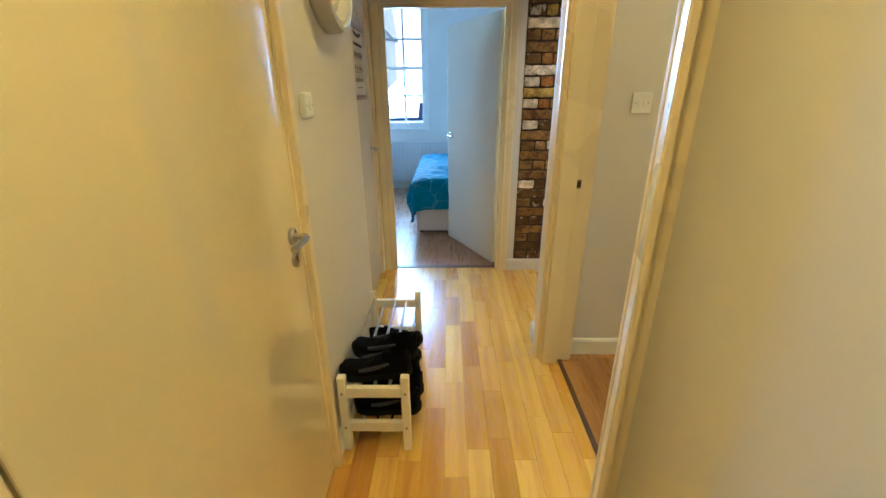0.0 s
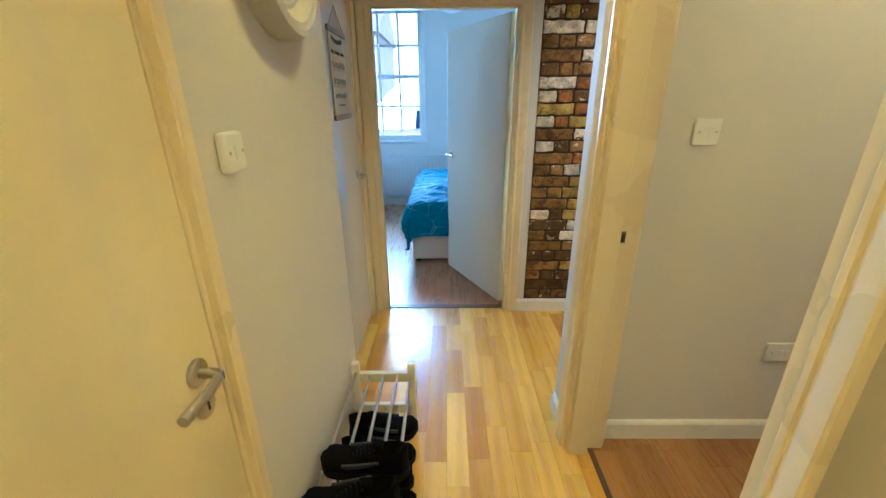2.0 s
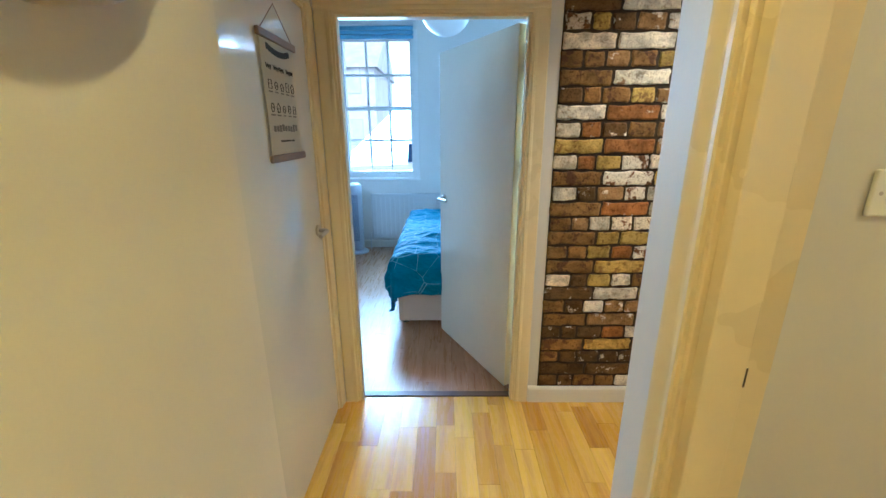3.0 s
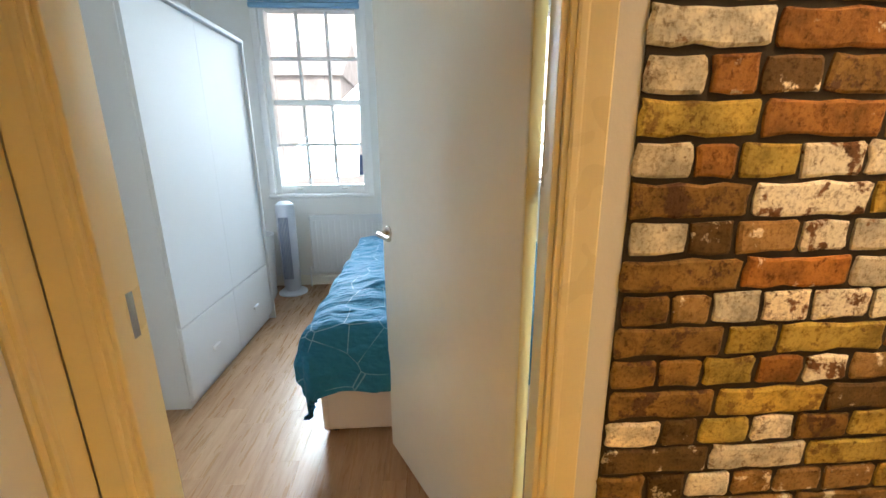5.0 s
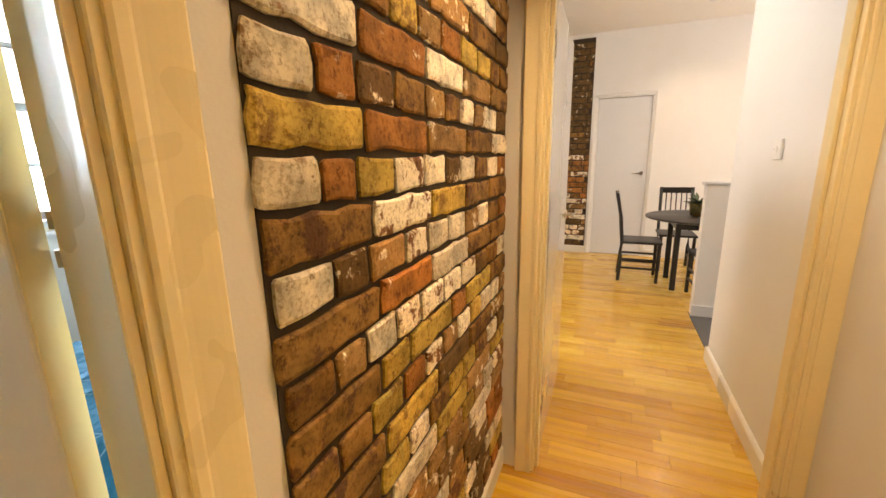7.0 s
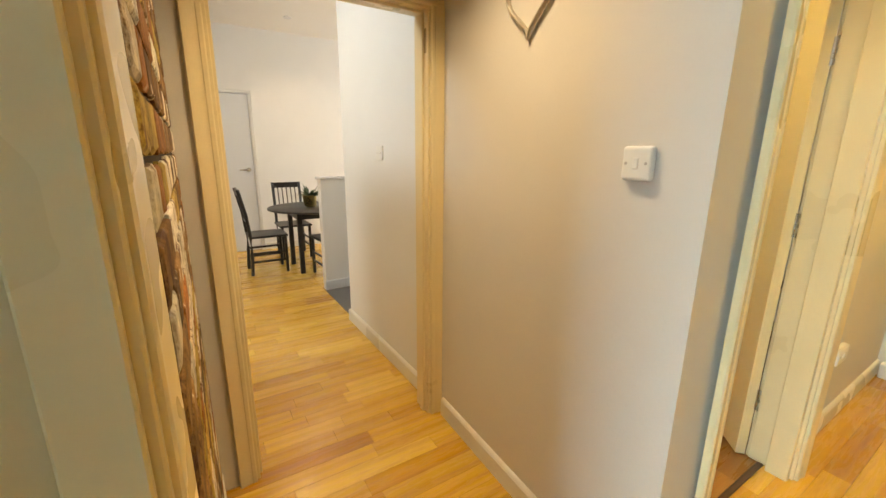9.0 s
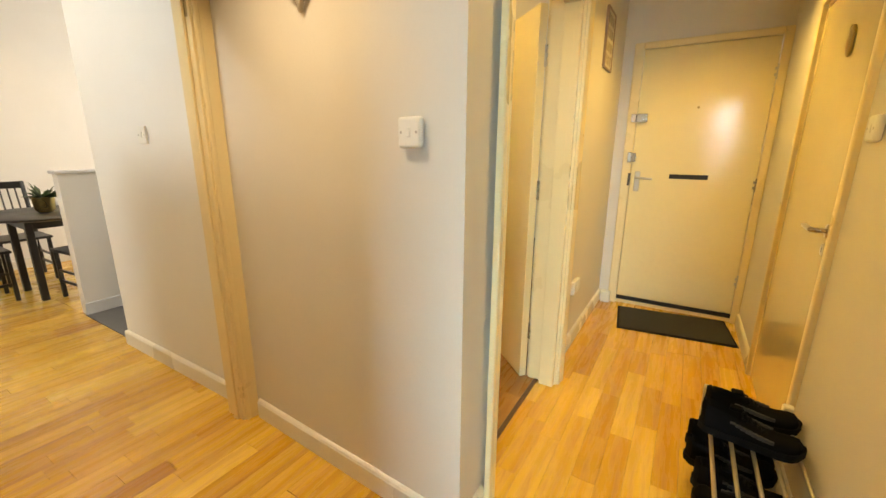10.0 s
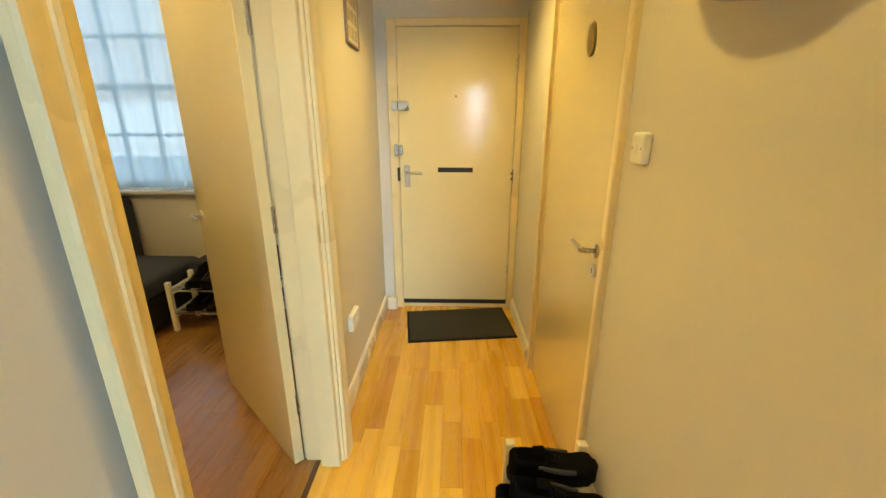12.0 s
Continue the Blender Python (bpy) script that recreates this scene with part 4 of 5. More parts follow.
def flat_line(pts, r, material, closed=False):
    bm = B()
    tube(bm, [(x, y, 0.0062) for x, y in pts], r, 5, closed)
    part("printed_line", bm, material, sign)


bm = B()
for k in range(10):
    x = -0.10 + k * 0.02
    y = 0.352 + 0.0006 * (k - 4.5) ** 2
    box(bm, x, x + 0.0202, y, y + 0.02, 0.0058, 0.0066)
part("banner", bm, INK, sign, "black curved banner")
# a line of script, too small to read
for a, b in ((-0.12, -0.075), (-0.06, 0.035), (0.05, 0.12)):
    n = int((b - a) / 0.004)
    flat_line([(a + 0.004 * k, 0.312 + 0.008 * math.sin(k * 1.9) + (0.008 if k == 0 else 0)) for k in range(n + 1)], 0.0019, INK)
# two rows of small line drawings
for z in (0.243, 0.168):
    for k in range(5):
        c, h = -0.1 + k * 0.05, rng.uniform(0.022, 0.032)
        shape = rng.randrange(3)
        if shape == 0:
            flat_line([(c - 0.014, z), (c + 0.014, z), (c + 0.012, z + h), (c - 0.012, z + h)], 0.0016, INK, True)
            flat_line([(c - 0.013, z + h * 0.55), (c + 0.013, z + h * 0.6)], 0.0014, INK2)
        elif shape == 1:
            flat_line([(c + 0.013 * math.cos(q * 0.524), z + h / 2 + h / 2 * math.sin(q * 0.524)) for q in range(12)], 0.0016, INK, True)
            flat_line([(c - 0.008, z + h * 0.4), (c, z + h * 0.6), (c + 0.008, z + h * 0.4)], 0.0014, INK2)
        else:
            flat_line([(c - 0.015, z + h * 0.6), (c, z + h), (c + 0.015, z + h * 0.6), (c + 0.010, z), (c - 0.010, z)], 0.0016, INK, True)
            flat_line([(c - 0.004, z), (c - 0.004, z + h * 0.45), (c + 0.005, z + h * 0.45)], 0.0014, INK2)
for a, b, c, e, mt in bars:
    boxpart("printed_line", (a, b, c, e, 0.0058, 0.0066), mt, sign)

# picture on the hallway wall
pic = thing("picture_frame", facing((1.58, 0.13, 1.82), (0, -1, 0), (-1, 0, 0)), "beige collage picture of small photos in a thin frame", "picture")
boxpart("backing", (-0.12, 0.12, 0, 0.34, 0, 0.010), PAPER, pic)
for dims in ((-0.128, -0.116, 0, 0.352, 0, 0.016), (0.116, 0.128, 0, 0.352, 0, 0.016), (-0.116, 0.116, 0, 0.012, 0, 0.016), (-0.116, 0.116, 0.34, 0.352, 0, 0.016)):
    boxpart("frame", dims, PINE, pic, 0.002)
for i in range(3):
    for j in range(4):
        boxpart("photo", (-0.1 + i * 0.07, -0.045 + i * 0.07, 0.03 + j * 0.078, 0.085 + j * 0.078, 0.0098, 0.0115), PHOTO, pic)

# door mat
mt = thing("door_mat", Matrix.Translation((0.985, -0.245, 0)) @ pose(0, 0, 0, 0, 0, 7), "dark grey rectangular door mat lying before the front door", "door mat")
boxpart("backing", (-0.385, 0.385, -0.24, 0.24, 0.0, 0.005), SHOE2, mt, 0.002)
boxpart("top_surface", (-0.37, 0.37, -0.225, 0.225, 0.004, 0.011), MAT, mt, 0.003)

# heart ornament hung on the passage wall: woven wire
orn = thing("wire_heart", facing((2.15, 2.117, 1.728), (-1, 0.0537, 0), (0.0537, 1, 0)), "grey woven wire heart hanging on the passage wall", "wall ornament")
def heart(t, s):
    return (s * 0.0075 * 16 * math.sin(t) ** 3, 0.13 * s + s * 0.0075 * (13 * math.cos(t) - 5 * math.cos(2 * t) - 2 * math.cos(3 * t) - math.cos(4 * t)))
for ph in range(5):
    bm = B()
    pts = []
    for k in range(120):
        a = 2 * math.pi * k / 120
        s = 0.95 + 0.05 * math.sin(a * 15 + ph * 2 * math.pi / 5)
        hx, hz = heart(a, s)
        pts.append((hx, hz + 0.13 * (1 - s), 0.012 + 0.007 * math.cos(a * 15 + ph * 2 * math.pi / 5)))
    tube(bm, pts, 0.0032, 5, True)
    part("wicker_strand", bm, WIRE, orn, smooth=True)


def shoe_rack(m, label):
    """Two tiers of steel bars between two wooden ends; x across, y along."""
    t = thing("shoe_rack", m, label, "shoe rack")
    w, l = 0.285, 0.75
    for y in (0.0, l - 0.032):
        for x in (0.0, w - 0.034):
            boxpart("post", (x, x + 0.034, y, y + 0.032, 0, 0.375), RACKW, t, 0.004)
        for z in (0.10, 0.275):
            boxpart("cross_rail", (0.034, w - 0.034, y + 0.004, y + 0.028, z, z + 0.048), RACKW, t, 0.003)
        for x in (0.017, w - 0.017):
            for z in (0.124, 0.299):
                bm = B()
                yy = y - 0.001 if y == 0 else y + 0.033
                rod(bm, (x, yy - 0.002, z), (x, yy + 0.002, z), 0.005, 10)
                part("bolt", bm, PINE, t)
    for z, dz in ((0.135, 0.02), (0.31, 0.02)):
        for k in range(5):
            x = 0.022 + k * (w - 0.044) / 4
            bm = B()
            rod(bm, (x, 0.03, z + (dz if k in (0,) else 0)), (x, l - 0.03, z + (dz if k in (0,) else 0)), 0.0065, 10)
            part("steel_bar", bm, STEEL, t, smooth=True)
    return t


def shoe(m, label, size=0.285, high=0.0, accent=None, group="shoes on the rack"):
    """A trainer: sole, upper with an opening, tongue, laces and a side stripe; toe along +y, heel at the origin."""
    t = thing("shoe", m, label, "shoe", group)
    n, steps = 20, 22
    bm, so = B(), B()
    rings, srings = [], []
    for k in range(n + 1):
        u = k / n
        y = size * u
        w = 0.034 + 0.016 * math.sin(min(1, u * 1.25) * math.pi * 0.62) - 0.006 * math.exp(-((u - 0.42) / 0.16) ** 2)
        end = min(1, math.sqrt(max(0.0, 1 - ((u - 0.86) / 0.14) ** 2)) if u > 0.86 else 1, math.sqrt(max(0.02, 1 - ((0.09 - u) / 0.09) ** 2)) if u < 0.09 else 1)
        w *= max(end, 0.12)
        h = 0.058 + (0.050 + high) * max(0, math.cos(min(u / 0.62, 1) * math.pi / 2)) ** 0.8
        h *= (0.55 + 0.45 * end) if u > 0.8 else 1
        dip = 0.028 * math.exp(-((u - 0.22) / 0.10) ** 2)
        toe = 0.016 * max(0, (u - 0.75) / 0.25) ** 2
        ring = []
        for s in range(steps + 1):
            a = math.pi * s / steps
            cx = math.cos(a)
            x = w * math.copysign(abs(cx) ** 0.6, cx)
            z = 0.024 + toe + (h - 0.024) * math.sin(a) ** 0.72
            if 0.08 < u < 0.42 and abs(s - steps / 2) < 3.6:
                z -= dip + 0.03 * (1 - abs(s - steps / 2) / 3.6)
            ring.append(bm.verts.new((x, y, z)))
        rings.append(ring)
        srings.append([so.verts.new((x * (w + 0.006), y + (0.004 if k == n else -0.004 if k == 0 else 0), z + toe * (1 if z else 1.2))) for x, z in ((-1, 0.004), (-1.02, 0.016), (-0.98, 0.030), (0.98, 0.030), (1.02, 0.016), (1, 0.004))])
    for a, b in zip(rings, rings[1:]):
        for s in range(steps):
            bm.faces.new((a[s], a[s + 1], b[s + 1], b[s]))
    for r in (rings[0], rings[-1]):
        bm.faces.new(r)
    for a, b in zip(srings, srings[1:]):
        for s in range(6):
            so.faces.new((a[s], a[(s + 1) % 6], b[(s + 1) % 6], b[s]))
    for r in (srings[0], srings[-1]):
        so.faces.new(r)
    part("upper", bm, SHOE, t, smooth=True)
    part("sole", so, accent or SHOE2, t, smooth=True)
    bm = B()
    pts = [(0, size * (0.36 + 0.05 * k), 0.112 + high * 0.4 - 0.0105 * k) for k in range(7)]
    for k in range(len(pts) - 1):
        (x, y, z), (x2, y2, z2) = pts[k], pts[k + 1]
        tube(bm, [(-0.022, y, z - 0.012), (0, (y + y2) / 2, z), (0.022, y2, z2 - 0.012)], 0.003, 6)
    part("laces", bm, SHOE2, t, smooth=True)
    bm = B()
    box(bm, -0.017, 0.017, size * 0.27, size * 0.40, 0.10 + high * 0.6, 0.112 + high * 0.6, 0.004, Matrix.Translation((0, 0, 0)) )
    part("tongue", bm, SHOE, t)
    for s in (-1, 1):
        bm = B()
        for k in range(8):
            u0, u1 = k / 8, (k + 1) / 8
            th = 0.004 + 0.010 * math.sin(u0 * math.pi * 0.8 + 0.2)
            x = s * (0.0445 - 0.004 * abs(u0 - 0.6))
            box(bm, x - 0.004, x + 0.004, size * (0.30 + 0.42 * u0), size * (0.30 + 0.42 * u1), 0.045 + 0.028 * (1 - u0) ** 2 - 0.0, 0.045 + 0.028 * (1 - u0) ** 2 + th)
        part("side_stripe", bm, GREYSH, t, "dull grey side stripe")
    return t


RX, RYY = 0.567, 1.291
shoe_rack(Matrix.Translation((RX, RYY, 0)), "cream wooden shoe rack with two tiers of steel bars")
S1 = "black trainer with a grey stripe on the shoe rack"
shoe(pose(RX + 0.285, RYY + 0.11, 0.318, 0, 0, 94), S1, 0.29)
shoe(pose(RX + 0.30, RYY + 0.225, 0.318, 0, 0, 84), S1, 0.29, 0.01)
for k, (dx, dy, rz) in enumerate(((0.32, 0.09, 88), (0.325, 0.20, 95), (0.30, 0.32, 86), (0.02, 0.43, -92), (0.02, 0.55, -86))):
    shoe(pose(RX + dx, RYY + dy, 0.143, 0, 0, rz), "black trainer on the lower tier of the shoe rack", 0.28)

# ---- small room ----
shoe_rack(Matrix.Translation((3.04, -0.36, 0)) @ pose(0, 0, 0, 0, 0, 90), "white shoe rack with black shoes in the small room")
for k in range(3):
    shoe(Matrix.Translation((2.88 - 0.13 * k, -0.35, 0.318)) @ pose(0, 0, 0, 0, 0, 4 - 5 * k), "black shoe on the rack in the small room", 0.27, 0.02, group="shoes in the small room")
    shoe(Matrix.Translation((2.88 - 0.13 * k, -0.35, 0.143)) @ pose(0, 0, 0, 0, 0, -3 + 4 * k), "black shoe on the lower tier in the small room", 0.27, group="shoes in the small room")
sofa = thing("sofa", Matrix.Translation((3.10, -0.95, 0)), "charcoal fabric corner sofa standing under the window", "sofa")
boxpart("base", (0.0, 1.3, 0.36, 1.0, 0.06, 0.28), BLACK, sofa, 0.02, seg=2)
boxpart("seat_cushion", (-0.01, 1.3, 0.35, 1.01, 0.28, 0.41), SOFA, sofa, 0.04, seg=3)
boxpart("chaise_base", (-0.85, -0.02, 0.02, 0.54, 0.06, 0.28), BLACK, sofa, 0.02, seg=2)
boxpart("chaise_cushion", (-0.86, -0.015, 0.01, 0.55, 0.28, 0.41), SOFA, sofa, 0.04, seg=3)
boxpart("backrest", (0.72, 1.3, 0.0, 0.30, 0.06, 0.84), SOFA, sofa, 0.06, seg=3)
for x in (-0.8, 0.05, 1.2):
    for y in (0.1, 0.42) if x < 0 else (0.45, 0.9):
        boxpart("leg", (x, x + 0.04, y, y + 0.04, 0, 0.07), BLACK, sofa)

# ---- living room ----
low = tagged(new("low_wall"), "white boarded low wall beside the stair landing", "low wall", kind="structure")
boxpart("body", (5.0, 5.10, 0.9, 2.045, 0, 1.115), WALL_COOL, low)
boxpart("cap", (4.985, 5.115, 0.9, 2.065, 1.115, 1.14), FURN, low, 0.006)
boxpart("skirting", (4.984, 5.0, 0.9, 2.055, 0, 0.10), FURN, low, 0.003)
landing = slab("floor_6", 4.155, 5.0, 0.9, 2.06, 0.006, CARPET, "grey carpet on the stair landing")


def dining_chair(m, label):
    t = thing("dining_chair", m, label, "chair", "chairs round the table")
    s = boxpart("seat", (-0.20, 0.20, -0.20, 0.21, 0.425, 0.45), BLKWOOD, t, 0.008, seg=2)
    for x in (-0.185, 0.155):
        boxpart("leg", (x, x + 0.03, 0.165, 0.195, 0, 0.426), BLKWOOD, t, 0.003)
        bm = B()
        tube(bm, [(x + 0.015, -0.20, 0), (x + 0.015, -0.185, 0.25), (x + 0.015, -0.185, 0.45), (x + 0.015, -0.21, 0.70), (x + 0.015, -0.265, 0.97)], 0.018, 8)
        part("rear_post", bm, BLKWOOD, t)
    boxpart("top_rail", (-0.155, 0.155, -0.272, -0.25, 0.90, 0.97), BLKWOOD, t, 0.004)
    boxpart("lower_rail", (-0.155, 0.155, -0.212, -0.195, 0.60, 0.63), BLKWOOD, t, 0.003)
    for k in range(5):
        bm = B()
        rod(bm, (-0.11 + k * 0.055, -0.203, 0.615), (-0.11 + k * 0.055, -0.260, 0.92), 0.007, 8)
        part("spindle", bm, BLKWOOD, t)
    for x in (-0.18, 0.165):
        boxpart("stretcher", (x, x + 0.015, -0.18, 0.17, 0.14, 0.165), BLKWOOD, t, 0.002)
        boxpart("stretcher", (x, x + 0.015, -0.18, 0.17, 0.24, 0.262), BLKWOOD, t, 0.002)
    return t


TX, TY = 5.95, 1.88
CL = "black wooden dining chair with a slatted back"
ch = dining_chair(pose(6.07, 2.42, 0, 0, 0, 180), CL)
copy_thing(ch, pose(6.62, 2.0, 0, 0, 0, 90))
copy_thing(ch, pose(5.52, 1.80, 0, 0, 0, -85))
table = thing("dining_table", Matrix.Translation((TX, TY, 0)), "round black wooden dining table", "table")
bm = B()
lathe(bm, [(0.50, 0.715), (0.515, 0.722), (0.515, 0.735), (0.505, 0.742), (0.001, 0.742)], 56)
part("tabletop", bm, BLKWOOD, table, smooth=True)
for a in range(4):
    c, s = math.cos(a * math.pi / 2 + 0.8), math.sin(a * math.pi / 2 + 0.8)
    boxpart("leg", (0.33 * c - 0.025, 0.33 * c + 0.025, 0.33 * s - 0.025, 0.33 * s + 0.025, 0, 0.716), BLKWOOD, table, 0.004)
for dims in ((-0.24, 0.24, -0.25, -0.23, 0.63, 0.716), (-0.24, 0.24, 0.23, 0.25, 0.63, 0.716), (-0.25, -0.23, -0.23, 0.23, 0.63, 0.716), (0.23, 0.25, -0.23, 0.23, 0.63, 0.716)):
    boxpart("apron", dims, BLKWOOD, table, 0.002)
plant = thing("potted_plant", Matrix.Translation((5.95, 1.92, 0.742)), "small green plant in a gold pot on the table", "plant")
bm = B()
lathe(bm, [(0.05, 0), (0.07, 0.02), (0.08, 0.13), (0.082, 0.135), (0.07, 0.135), (0.06, 0.03)], 28)
part("pot", bm, GOLD, plant, smooth=True)
rng = random.Random(9)
bm = B()
for k in range(46):
    a, up, ln = rng.uniform(0, 6.28), rng.uniform(0.3, 1.3), rng.uniform(0.08, 0.19)
    d = Vector((math.cos(a) * math.cos(up), math.sin(a) * math.cos(up), math.sin(up)))
    sd = d.cross(Vector((0, 0, 1))).normalized() * rng.uniform(0.014, 0.026)
    o = Vector((0.02 * math.cos(a), 0.02 * math.sin(a), 0.12))
    dr = Vector((0, 0, -0.03))
    v = [bm.verts.new(p) for p in (o, o + d * ln * 0.5 + sd, o + d * ln + dr, o + d * ln * 0.5 - sd)]
    bm.faces.new((v[0], v[1], v[2]))
    bm.faces.new((v[0], v[2], v[3]))
tagged(part("foliage", bm, LEAFG, plant), kind="stuff")
LAMP = glow("lamp_glow", (1.0, 0.93, 0.82), 14)
for x, y in ((5.45, 2.36), (6.5, 1.9), (4.0, 2.9)):
    dl = thing("downlight", Matrix.Translation((x, y, H_ROOM - 0.012)), "small round recessed downlight glowing in the ceiling", "ceiling light", "downlights")
    bm = B()
    lathe(bm, [(0.045, 0.0), (0.045, 0.012), (0.034, 0.012), (0.034, 0.002)], 28)
    part("rim", bm, FURN, dl, smooth=True)
    bm = B()
    lathe(bm, [(0.033, 0.003), (0.033, 0.010), (0.001, 0.010)], 24)
    part("lamp", bm, LAMP, dl)
    sp = new("downlight_bulb", bpy.data.lights.new("downlight_bulb", "SPOT"))
    sp.data.energy, sp.data.color, sp.data.spot_size, sp.data.spot_blend, sp.data.shadow_soft_size = 28, (1.0, 0.82, 0.58), radians(125), 0.8, 0.04
    sp.location = (x, y, H_ROOM - 0.03)

# ---- outdoors ----
slab("ground", -60, 60, -60, 60, -3.2, ASPHALT, "grey asphalt ground outside", "ground")


def house(m, w, d, h, label, cols, rows):
    t = thing("house", m, label, "house")
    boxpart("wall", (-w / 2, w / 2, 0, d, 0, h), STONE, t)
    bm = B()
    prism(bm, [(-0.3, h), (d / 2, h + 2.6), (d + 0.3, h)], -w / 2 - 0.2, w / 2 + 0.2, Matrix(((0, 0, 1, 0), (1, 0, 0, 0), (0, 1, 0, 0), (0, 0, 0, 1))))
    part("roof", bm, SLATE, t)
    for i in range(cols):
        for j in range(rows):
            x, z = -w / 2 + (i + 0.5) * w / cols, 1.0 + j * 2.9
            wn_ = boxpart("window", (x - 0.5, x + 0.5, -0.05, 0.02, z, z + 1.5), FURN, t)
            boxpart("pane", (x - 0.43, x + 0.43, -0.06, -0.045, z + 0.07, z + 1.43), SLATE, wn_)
    return t


house(pose(-9.5, 26, -3.2), 13, 8, 8.2, "rendered house with a slate roof across the street, whitened by painted glare", 5, 3)
house(pose(6, -26, -3.2, 0, 0, 180), 22, 8, 6.0, "rendered terrace across the street, whitened by painted glare", 8, 2)
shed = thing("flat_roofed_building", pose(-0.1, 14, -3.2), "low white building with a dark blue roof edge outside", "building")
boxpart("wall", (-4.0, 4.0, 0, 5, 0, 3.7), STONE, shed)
boxpart("roof_edge", (-1.3, 1.5, -0.06, 0.25, 3.75, 4.3), BLUESHEET, shed, 0.03)
HAZE = glow("bright_overcast_distance", (0.92, 0.97, 1.0), 1.6)
for y in (58.0, -58.0):
    bm = B()
    box(bm, -70, 70, y - 0.2, y + 0.2, -3.2, 45)
    tagged(part("backdrop", bm, HAZE), "bright white overcast distance", "backdrop", kind="structure")

# ---- bricks, floor strips ----
ROWS = """kkbbwkkkb|KKWKY|bkkkkywkw|BYBKR|kkkrwtkwr|BTTWT|bkwtttytw|KWYTY|wkywbyybw|BYKBT|bbyrmtwyw|BYYRYB|btwmmwmbb|BRWBB|wktmwwtwb|BMYBB|wrymwkwbw|YRTBW|wrkbtbwtw|WRWTB|kbbytryyb|BWTB|bbtbyywww|WWYTT""".split("|")
X0, X1, ZB, PITCH = 1.554, 2.732, 0.108, 0.0743
sizes = {}
def brick_mesh(w, key):
    if key not in sizes:
        rng = random.Random(hash_of(key))
        bm = B()
        h, r = 0.0625, 0.005
        j = lambda: rng.uniform(-0.0042, 0.0036)
        n = max(2, round(w / 0.045))
        pr = [(r + (w - 2 * r) * i / n, 0) for i in range(n + 1)] + [(w, r), (w, h * 0.5), (w, h - r)]
        pr += [(w - r - (w - 2 * r) * i / n, h) for i in range(n + 1)] + [(0, h - r), (0, h * 0.5), (0, r)]
        pr = [(x + j(), z + j()) for x, z in pr]
        a = [bm.verts.new((x, 0.0, z)) for x, z in pr]
        b = [bm.verts.new((x, -0.005 + j() * 0.3, z)) for x, z in pr]
        c = [bm.verts.new((w / 2 + (x - w / 2) * (1 - 0.007 / w * 2) + j() * 0.4, -0.0085, h / 2 + (z - h / 2) * 0.82 + j() * 0.4)) for x, z in pr]
        for lo, hi in ((a, b), (b, c)):
            for k in range(len(pr)):
                bm.faces.new((lo[k], lo[(k + 1) % len(pr)], hi[(k + 1) % len(pr)], hi[k]))
        bm.faces.new(c)
        bmesh.ops.recalc_face_normals(bm, faces=bm.faces)
        me = bpy.data.meshes.new("brick")
        bm.to_mesh(me)
        bm.free()
        me.materials.append(BRICKS["B"])
        sizes[key] = me
    return sizes[key]


def hash_of(key):
    return sum((i + 1) * ord(c) for i, c in enumerate(str(key)))


def brick(me, m, tone, parent):
    ob = new("brick", me)
    ob.material_slots[0].link = "OBJECT"
    ob.material_slots[0].material = BRICKS[tone]
    ob.parent = parent
    ob.matrix_world = m
    return ob


facing_bed = boxpart("mortar_bed", (X0 - 0.002, X1 + 0.004, 3.1425, 3.1465, 0.098, H_HALL), MORTAR, wall_n, label="dark mortar behind the bricks")
rng = random.Random(12)
rows = list(ROWS)
while len(rows) < 31:
    if len(rows) % 2:
        rows.append("".join(rng.choice("BBTRYKW") for _ in range(5)))
    else:
        rows.append("".join(rng.choice("bbtrykwm") for _ in range(10)))
for k, row in enumerate(rows):
    x = X0 + rng.uniform(-0.004, 0.01)
    z = ZB + k * PITCH
    n = 0
    while x < X1 - 0.02:
        c = row[n] if n < len(row) else rng.choice("BTKWR" if row[0].isupper() else "btkwrm")
        w = (0.232 if c.isupper() else 0.108) + rng.choice((-0.012, 0.0, 0.012))
        if k == 11 and n in (1, 3):
            w = 0.105
        if c.islower() and n == 1:
            w = 0.07 if k % 4 == 0 else 0.085
        w = min(w, X1 - x)
        w = round(w / 0.004) * 0.004
        if w > 0.025:
            me = brick_mesh(w, "%.3f %d" % (w, rng.randrange(5)))
            brick(me, Matrix.Translation((x, 3.1425, z + rng.uniform(-0.0015, 0.0015))), c.upper(), wall_n)
        x += max(w, 0.02) + 0.0125
        n += 1
# brick facing on the dining room end wall
far = tagged(new("brick_facing"), "narrow red and brown brick facing on the dining room end wall", "brick wall", kind="structure")
boxpart("mortar_bed", (7.192, 7.2, 3.06, 3.82, 0.1, 2.87), MORTAR, far)
rot = Matrix(((0, 1, 0, 0), (-1, 0, 0, 0), (0, 0, 1, 0), (0, 0, 0, 1)))
for k in range(36):
    y, z = 3.815 - (0.06 if k % 2 else 0), 0.11 + k * 0.0755
    while y > 3.075:
        w = 0.22 if k % 3 else 0.108
        w = round(min(w, y - 3.065) / 0.004) * 0.004
        if w > 0.03:
            tone = rng.choice("WMTK") if k < 8 else rng.choice("RRMB") if k < 17 else rng.choice("KKBK")
            brick(brick_mesh(w, "%.3f 0" % w), Matrix.Translation((7.192, y, z)) @ rot, tone, far)
        y -= max(w, 0.03) + 0.012


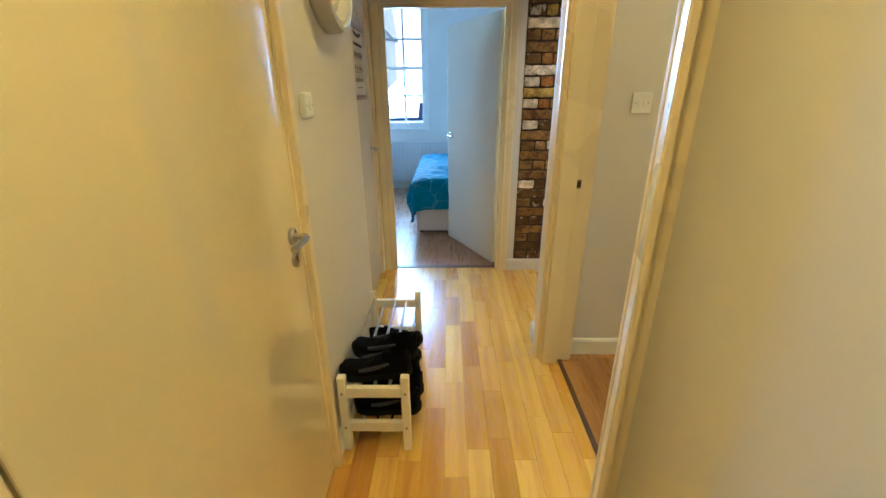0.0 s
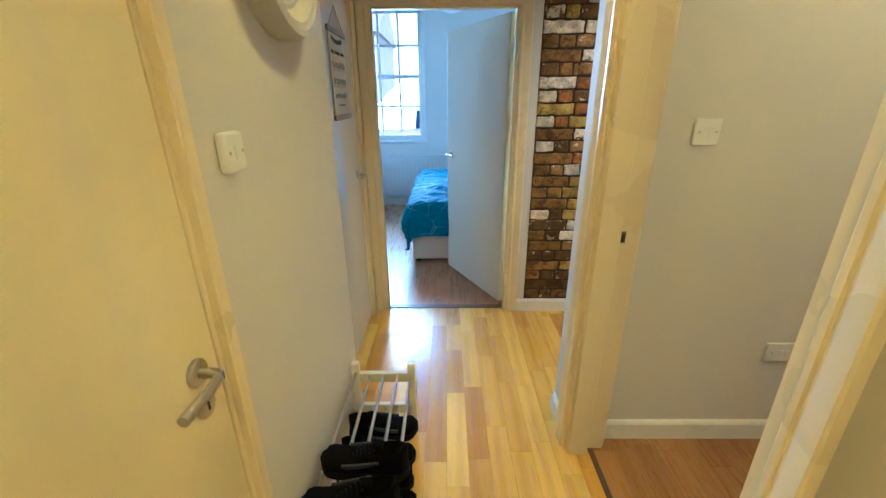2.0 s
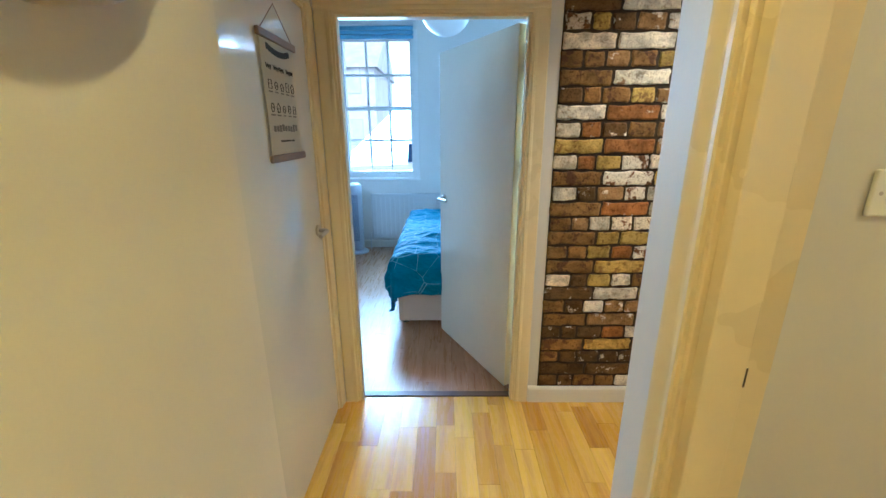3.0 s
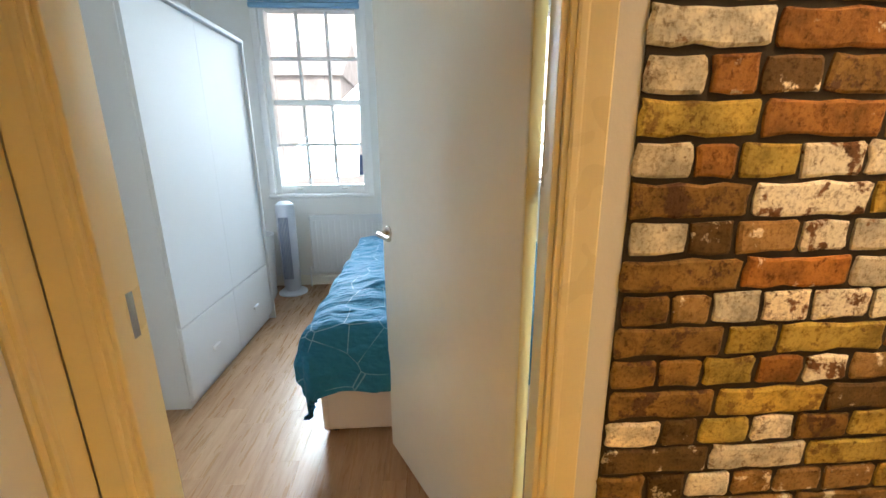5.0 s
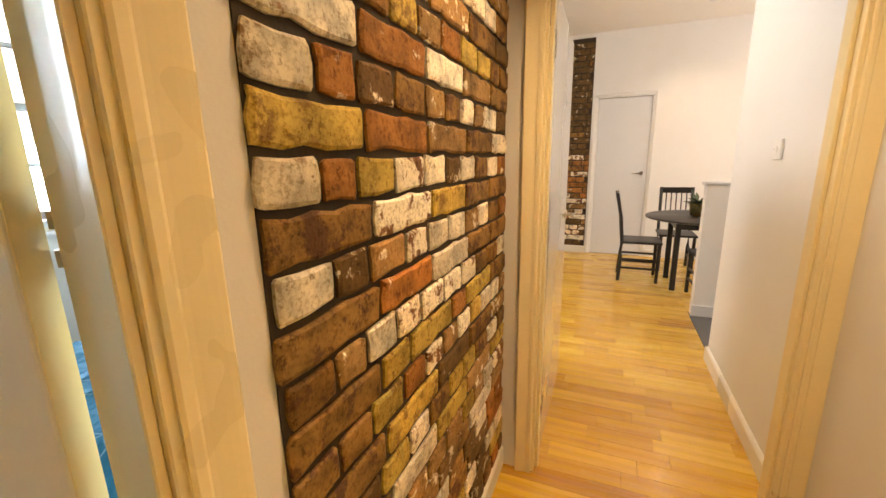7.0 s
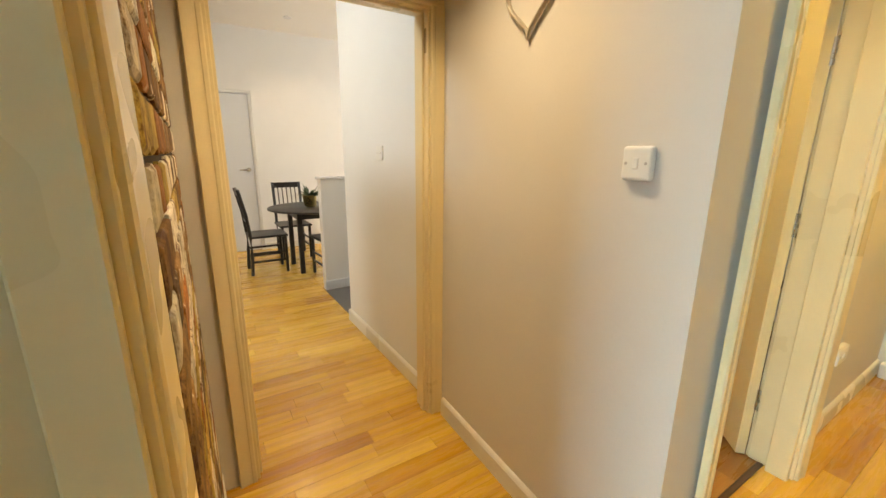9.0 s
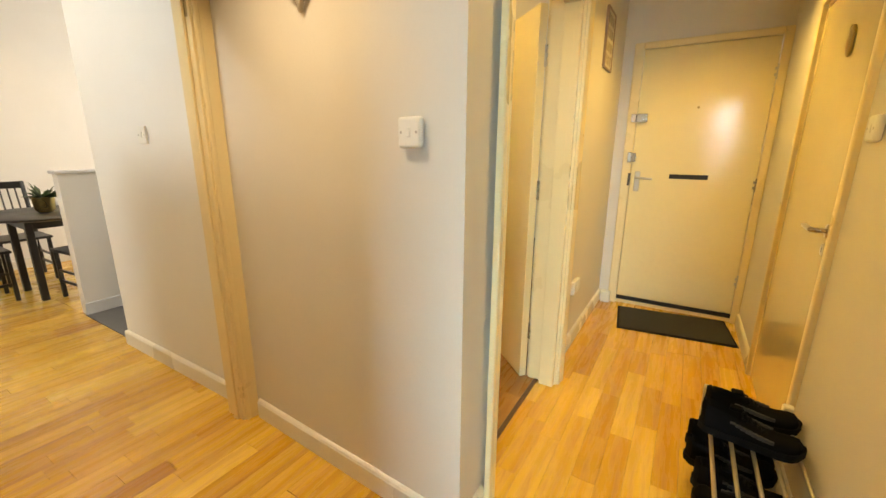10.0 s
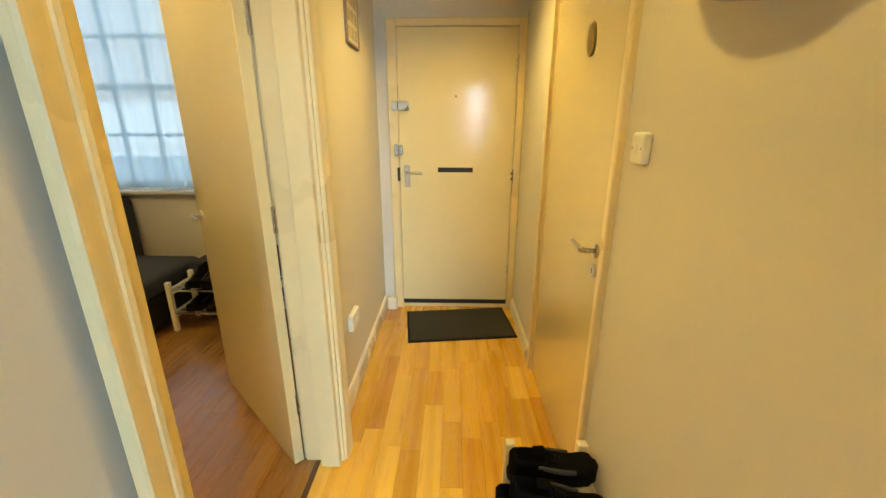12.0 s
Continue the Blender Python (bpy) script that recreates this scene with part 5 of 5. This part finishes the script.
def strips(x0, x1, y0, y1, seed):
    """Laminate strips along y: yields rectangles."""
    rng = random.Random(seed)
    w = 0.095
    x = x0
    while x < x1 - 0.004:
        xe = min(x + w, x1)
        y = y0 - rng.uniform(0, 0.4)
        while y < y1 - 0.004:
            ye = y + rng.choice((0.30, 0.38, 0.46, 0.55, 0.64))
            if min(ye, y1) - max(y, y0) > 0.012:
                yield x, xe, max(y, y0), min(ye, y1)
            y = ye
        x = xe


def strip_verts(x0, x1, y0, y1, z=0.0, g=0.0001, c=0.0005):
    return [(x0 + g, y0 + g, z - 0.004), (x1 - g, y0 + g, z - 0.004), (x1 - g, y1 - g, z - 0.004), (x0 + g, y1 - g, z - 0.004),
            (x0 + c, y0 + c, z), (x1 - c, y0 + c, z), (x1 - c, y1 - c, z), (x0 + c, y1 - c, z)]


SF = [(4, 5, 6, 7), (0, 1, 5, 4), (1, 2, 6, 5), (2, 3, 7, 6), (3, 0, 4, 7)]
strip_meshes = {}


def strip_part(x0, x1, y0, y1, parent):
    key = (round(x1 - x0, 3), round(y1 - y0, 2))
    if key not in strip_meshes:
        me = bpy.data.meshes.new("plank")
        me.from_pydata(strip_verts(0, x1 - x0, 0, y1 - y0), [], SF)
        me.materials.append(FLOORP)
        strip_meshes[key] = me
    ob = new("plank", strip_meshes[key])
    ob.parent = parent
    ob.location = (x0, y0, 0)


def strip_stuff(name, rects, material, parent, z=0.0):
    vs, fs = [], []
    for r in rects:
        k = len(vs)
        vs += strip_verts(*r, z=z)
        fs += [tuple(i + k for i in f) for f in SF]
    me = bpy.data.meshes.new(name)
    me.from_pydata(vs, [], fs)
    me.materials.append(material)
    ob = new(name, me)
    ob.parent = parent
    tagged(ob, kind="stuff")


rest = []
for k, r in enumerate(strips(0.42, 1.64, -0.56, 3.2, 5)):
    if 0.5 < r[0] < 1.6 and r[2] > -0.2 and r[3] < 3.2:
        strip_part(*r, floor_hall)
    else:
        rest.append(r)
strip_stuff("planks", rest, FLOORJ, floor_hall)
rest, count = [], 0
for r in strips(1.64, 7.2, 2.06, 4.4, 6):
    if r[0] > 1.68 and r[0] < 3.8 and r[2] >= 2.06 and r[3] < 3.2 and count < 290:
        strip_part(*r, floor_live)
        count += 1
    elif not (r[0] < 2.74 and r[2] > 3.14):
        rest.append((r[0], r[1], r[2], min(r[3], 3.145) if r[0] < 2.74 else r[3]))
strip_stuff("planks", rest, FLOORJ, floor_live)
strip_stuff("planks", list(strips(5.1, 7.2, -1.1, 2.06, 7)), FLOORJ, floor_dine)
strip_stuff("planks", list(strips(-0.73, 3.0, 3.2, 6.30, 8)), FLOORB, floor_bed)
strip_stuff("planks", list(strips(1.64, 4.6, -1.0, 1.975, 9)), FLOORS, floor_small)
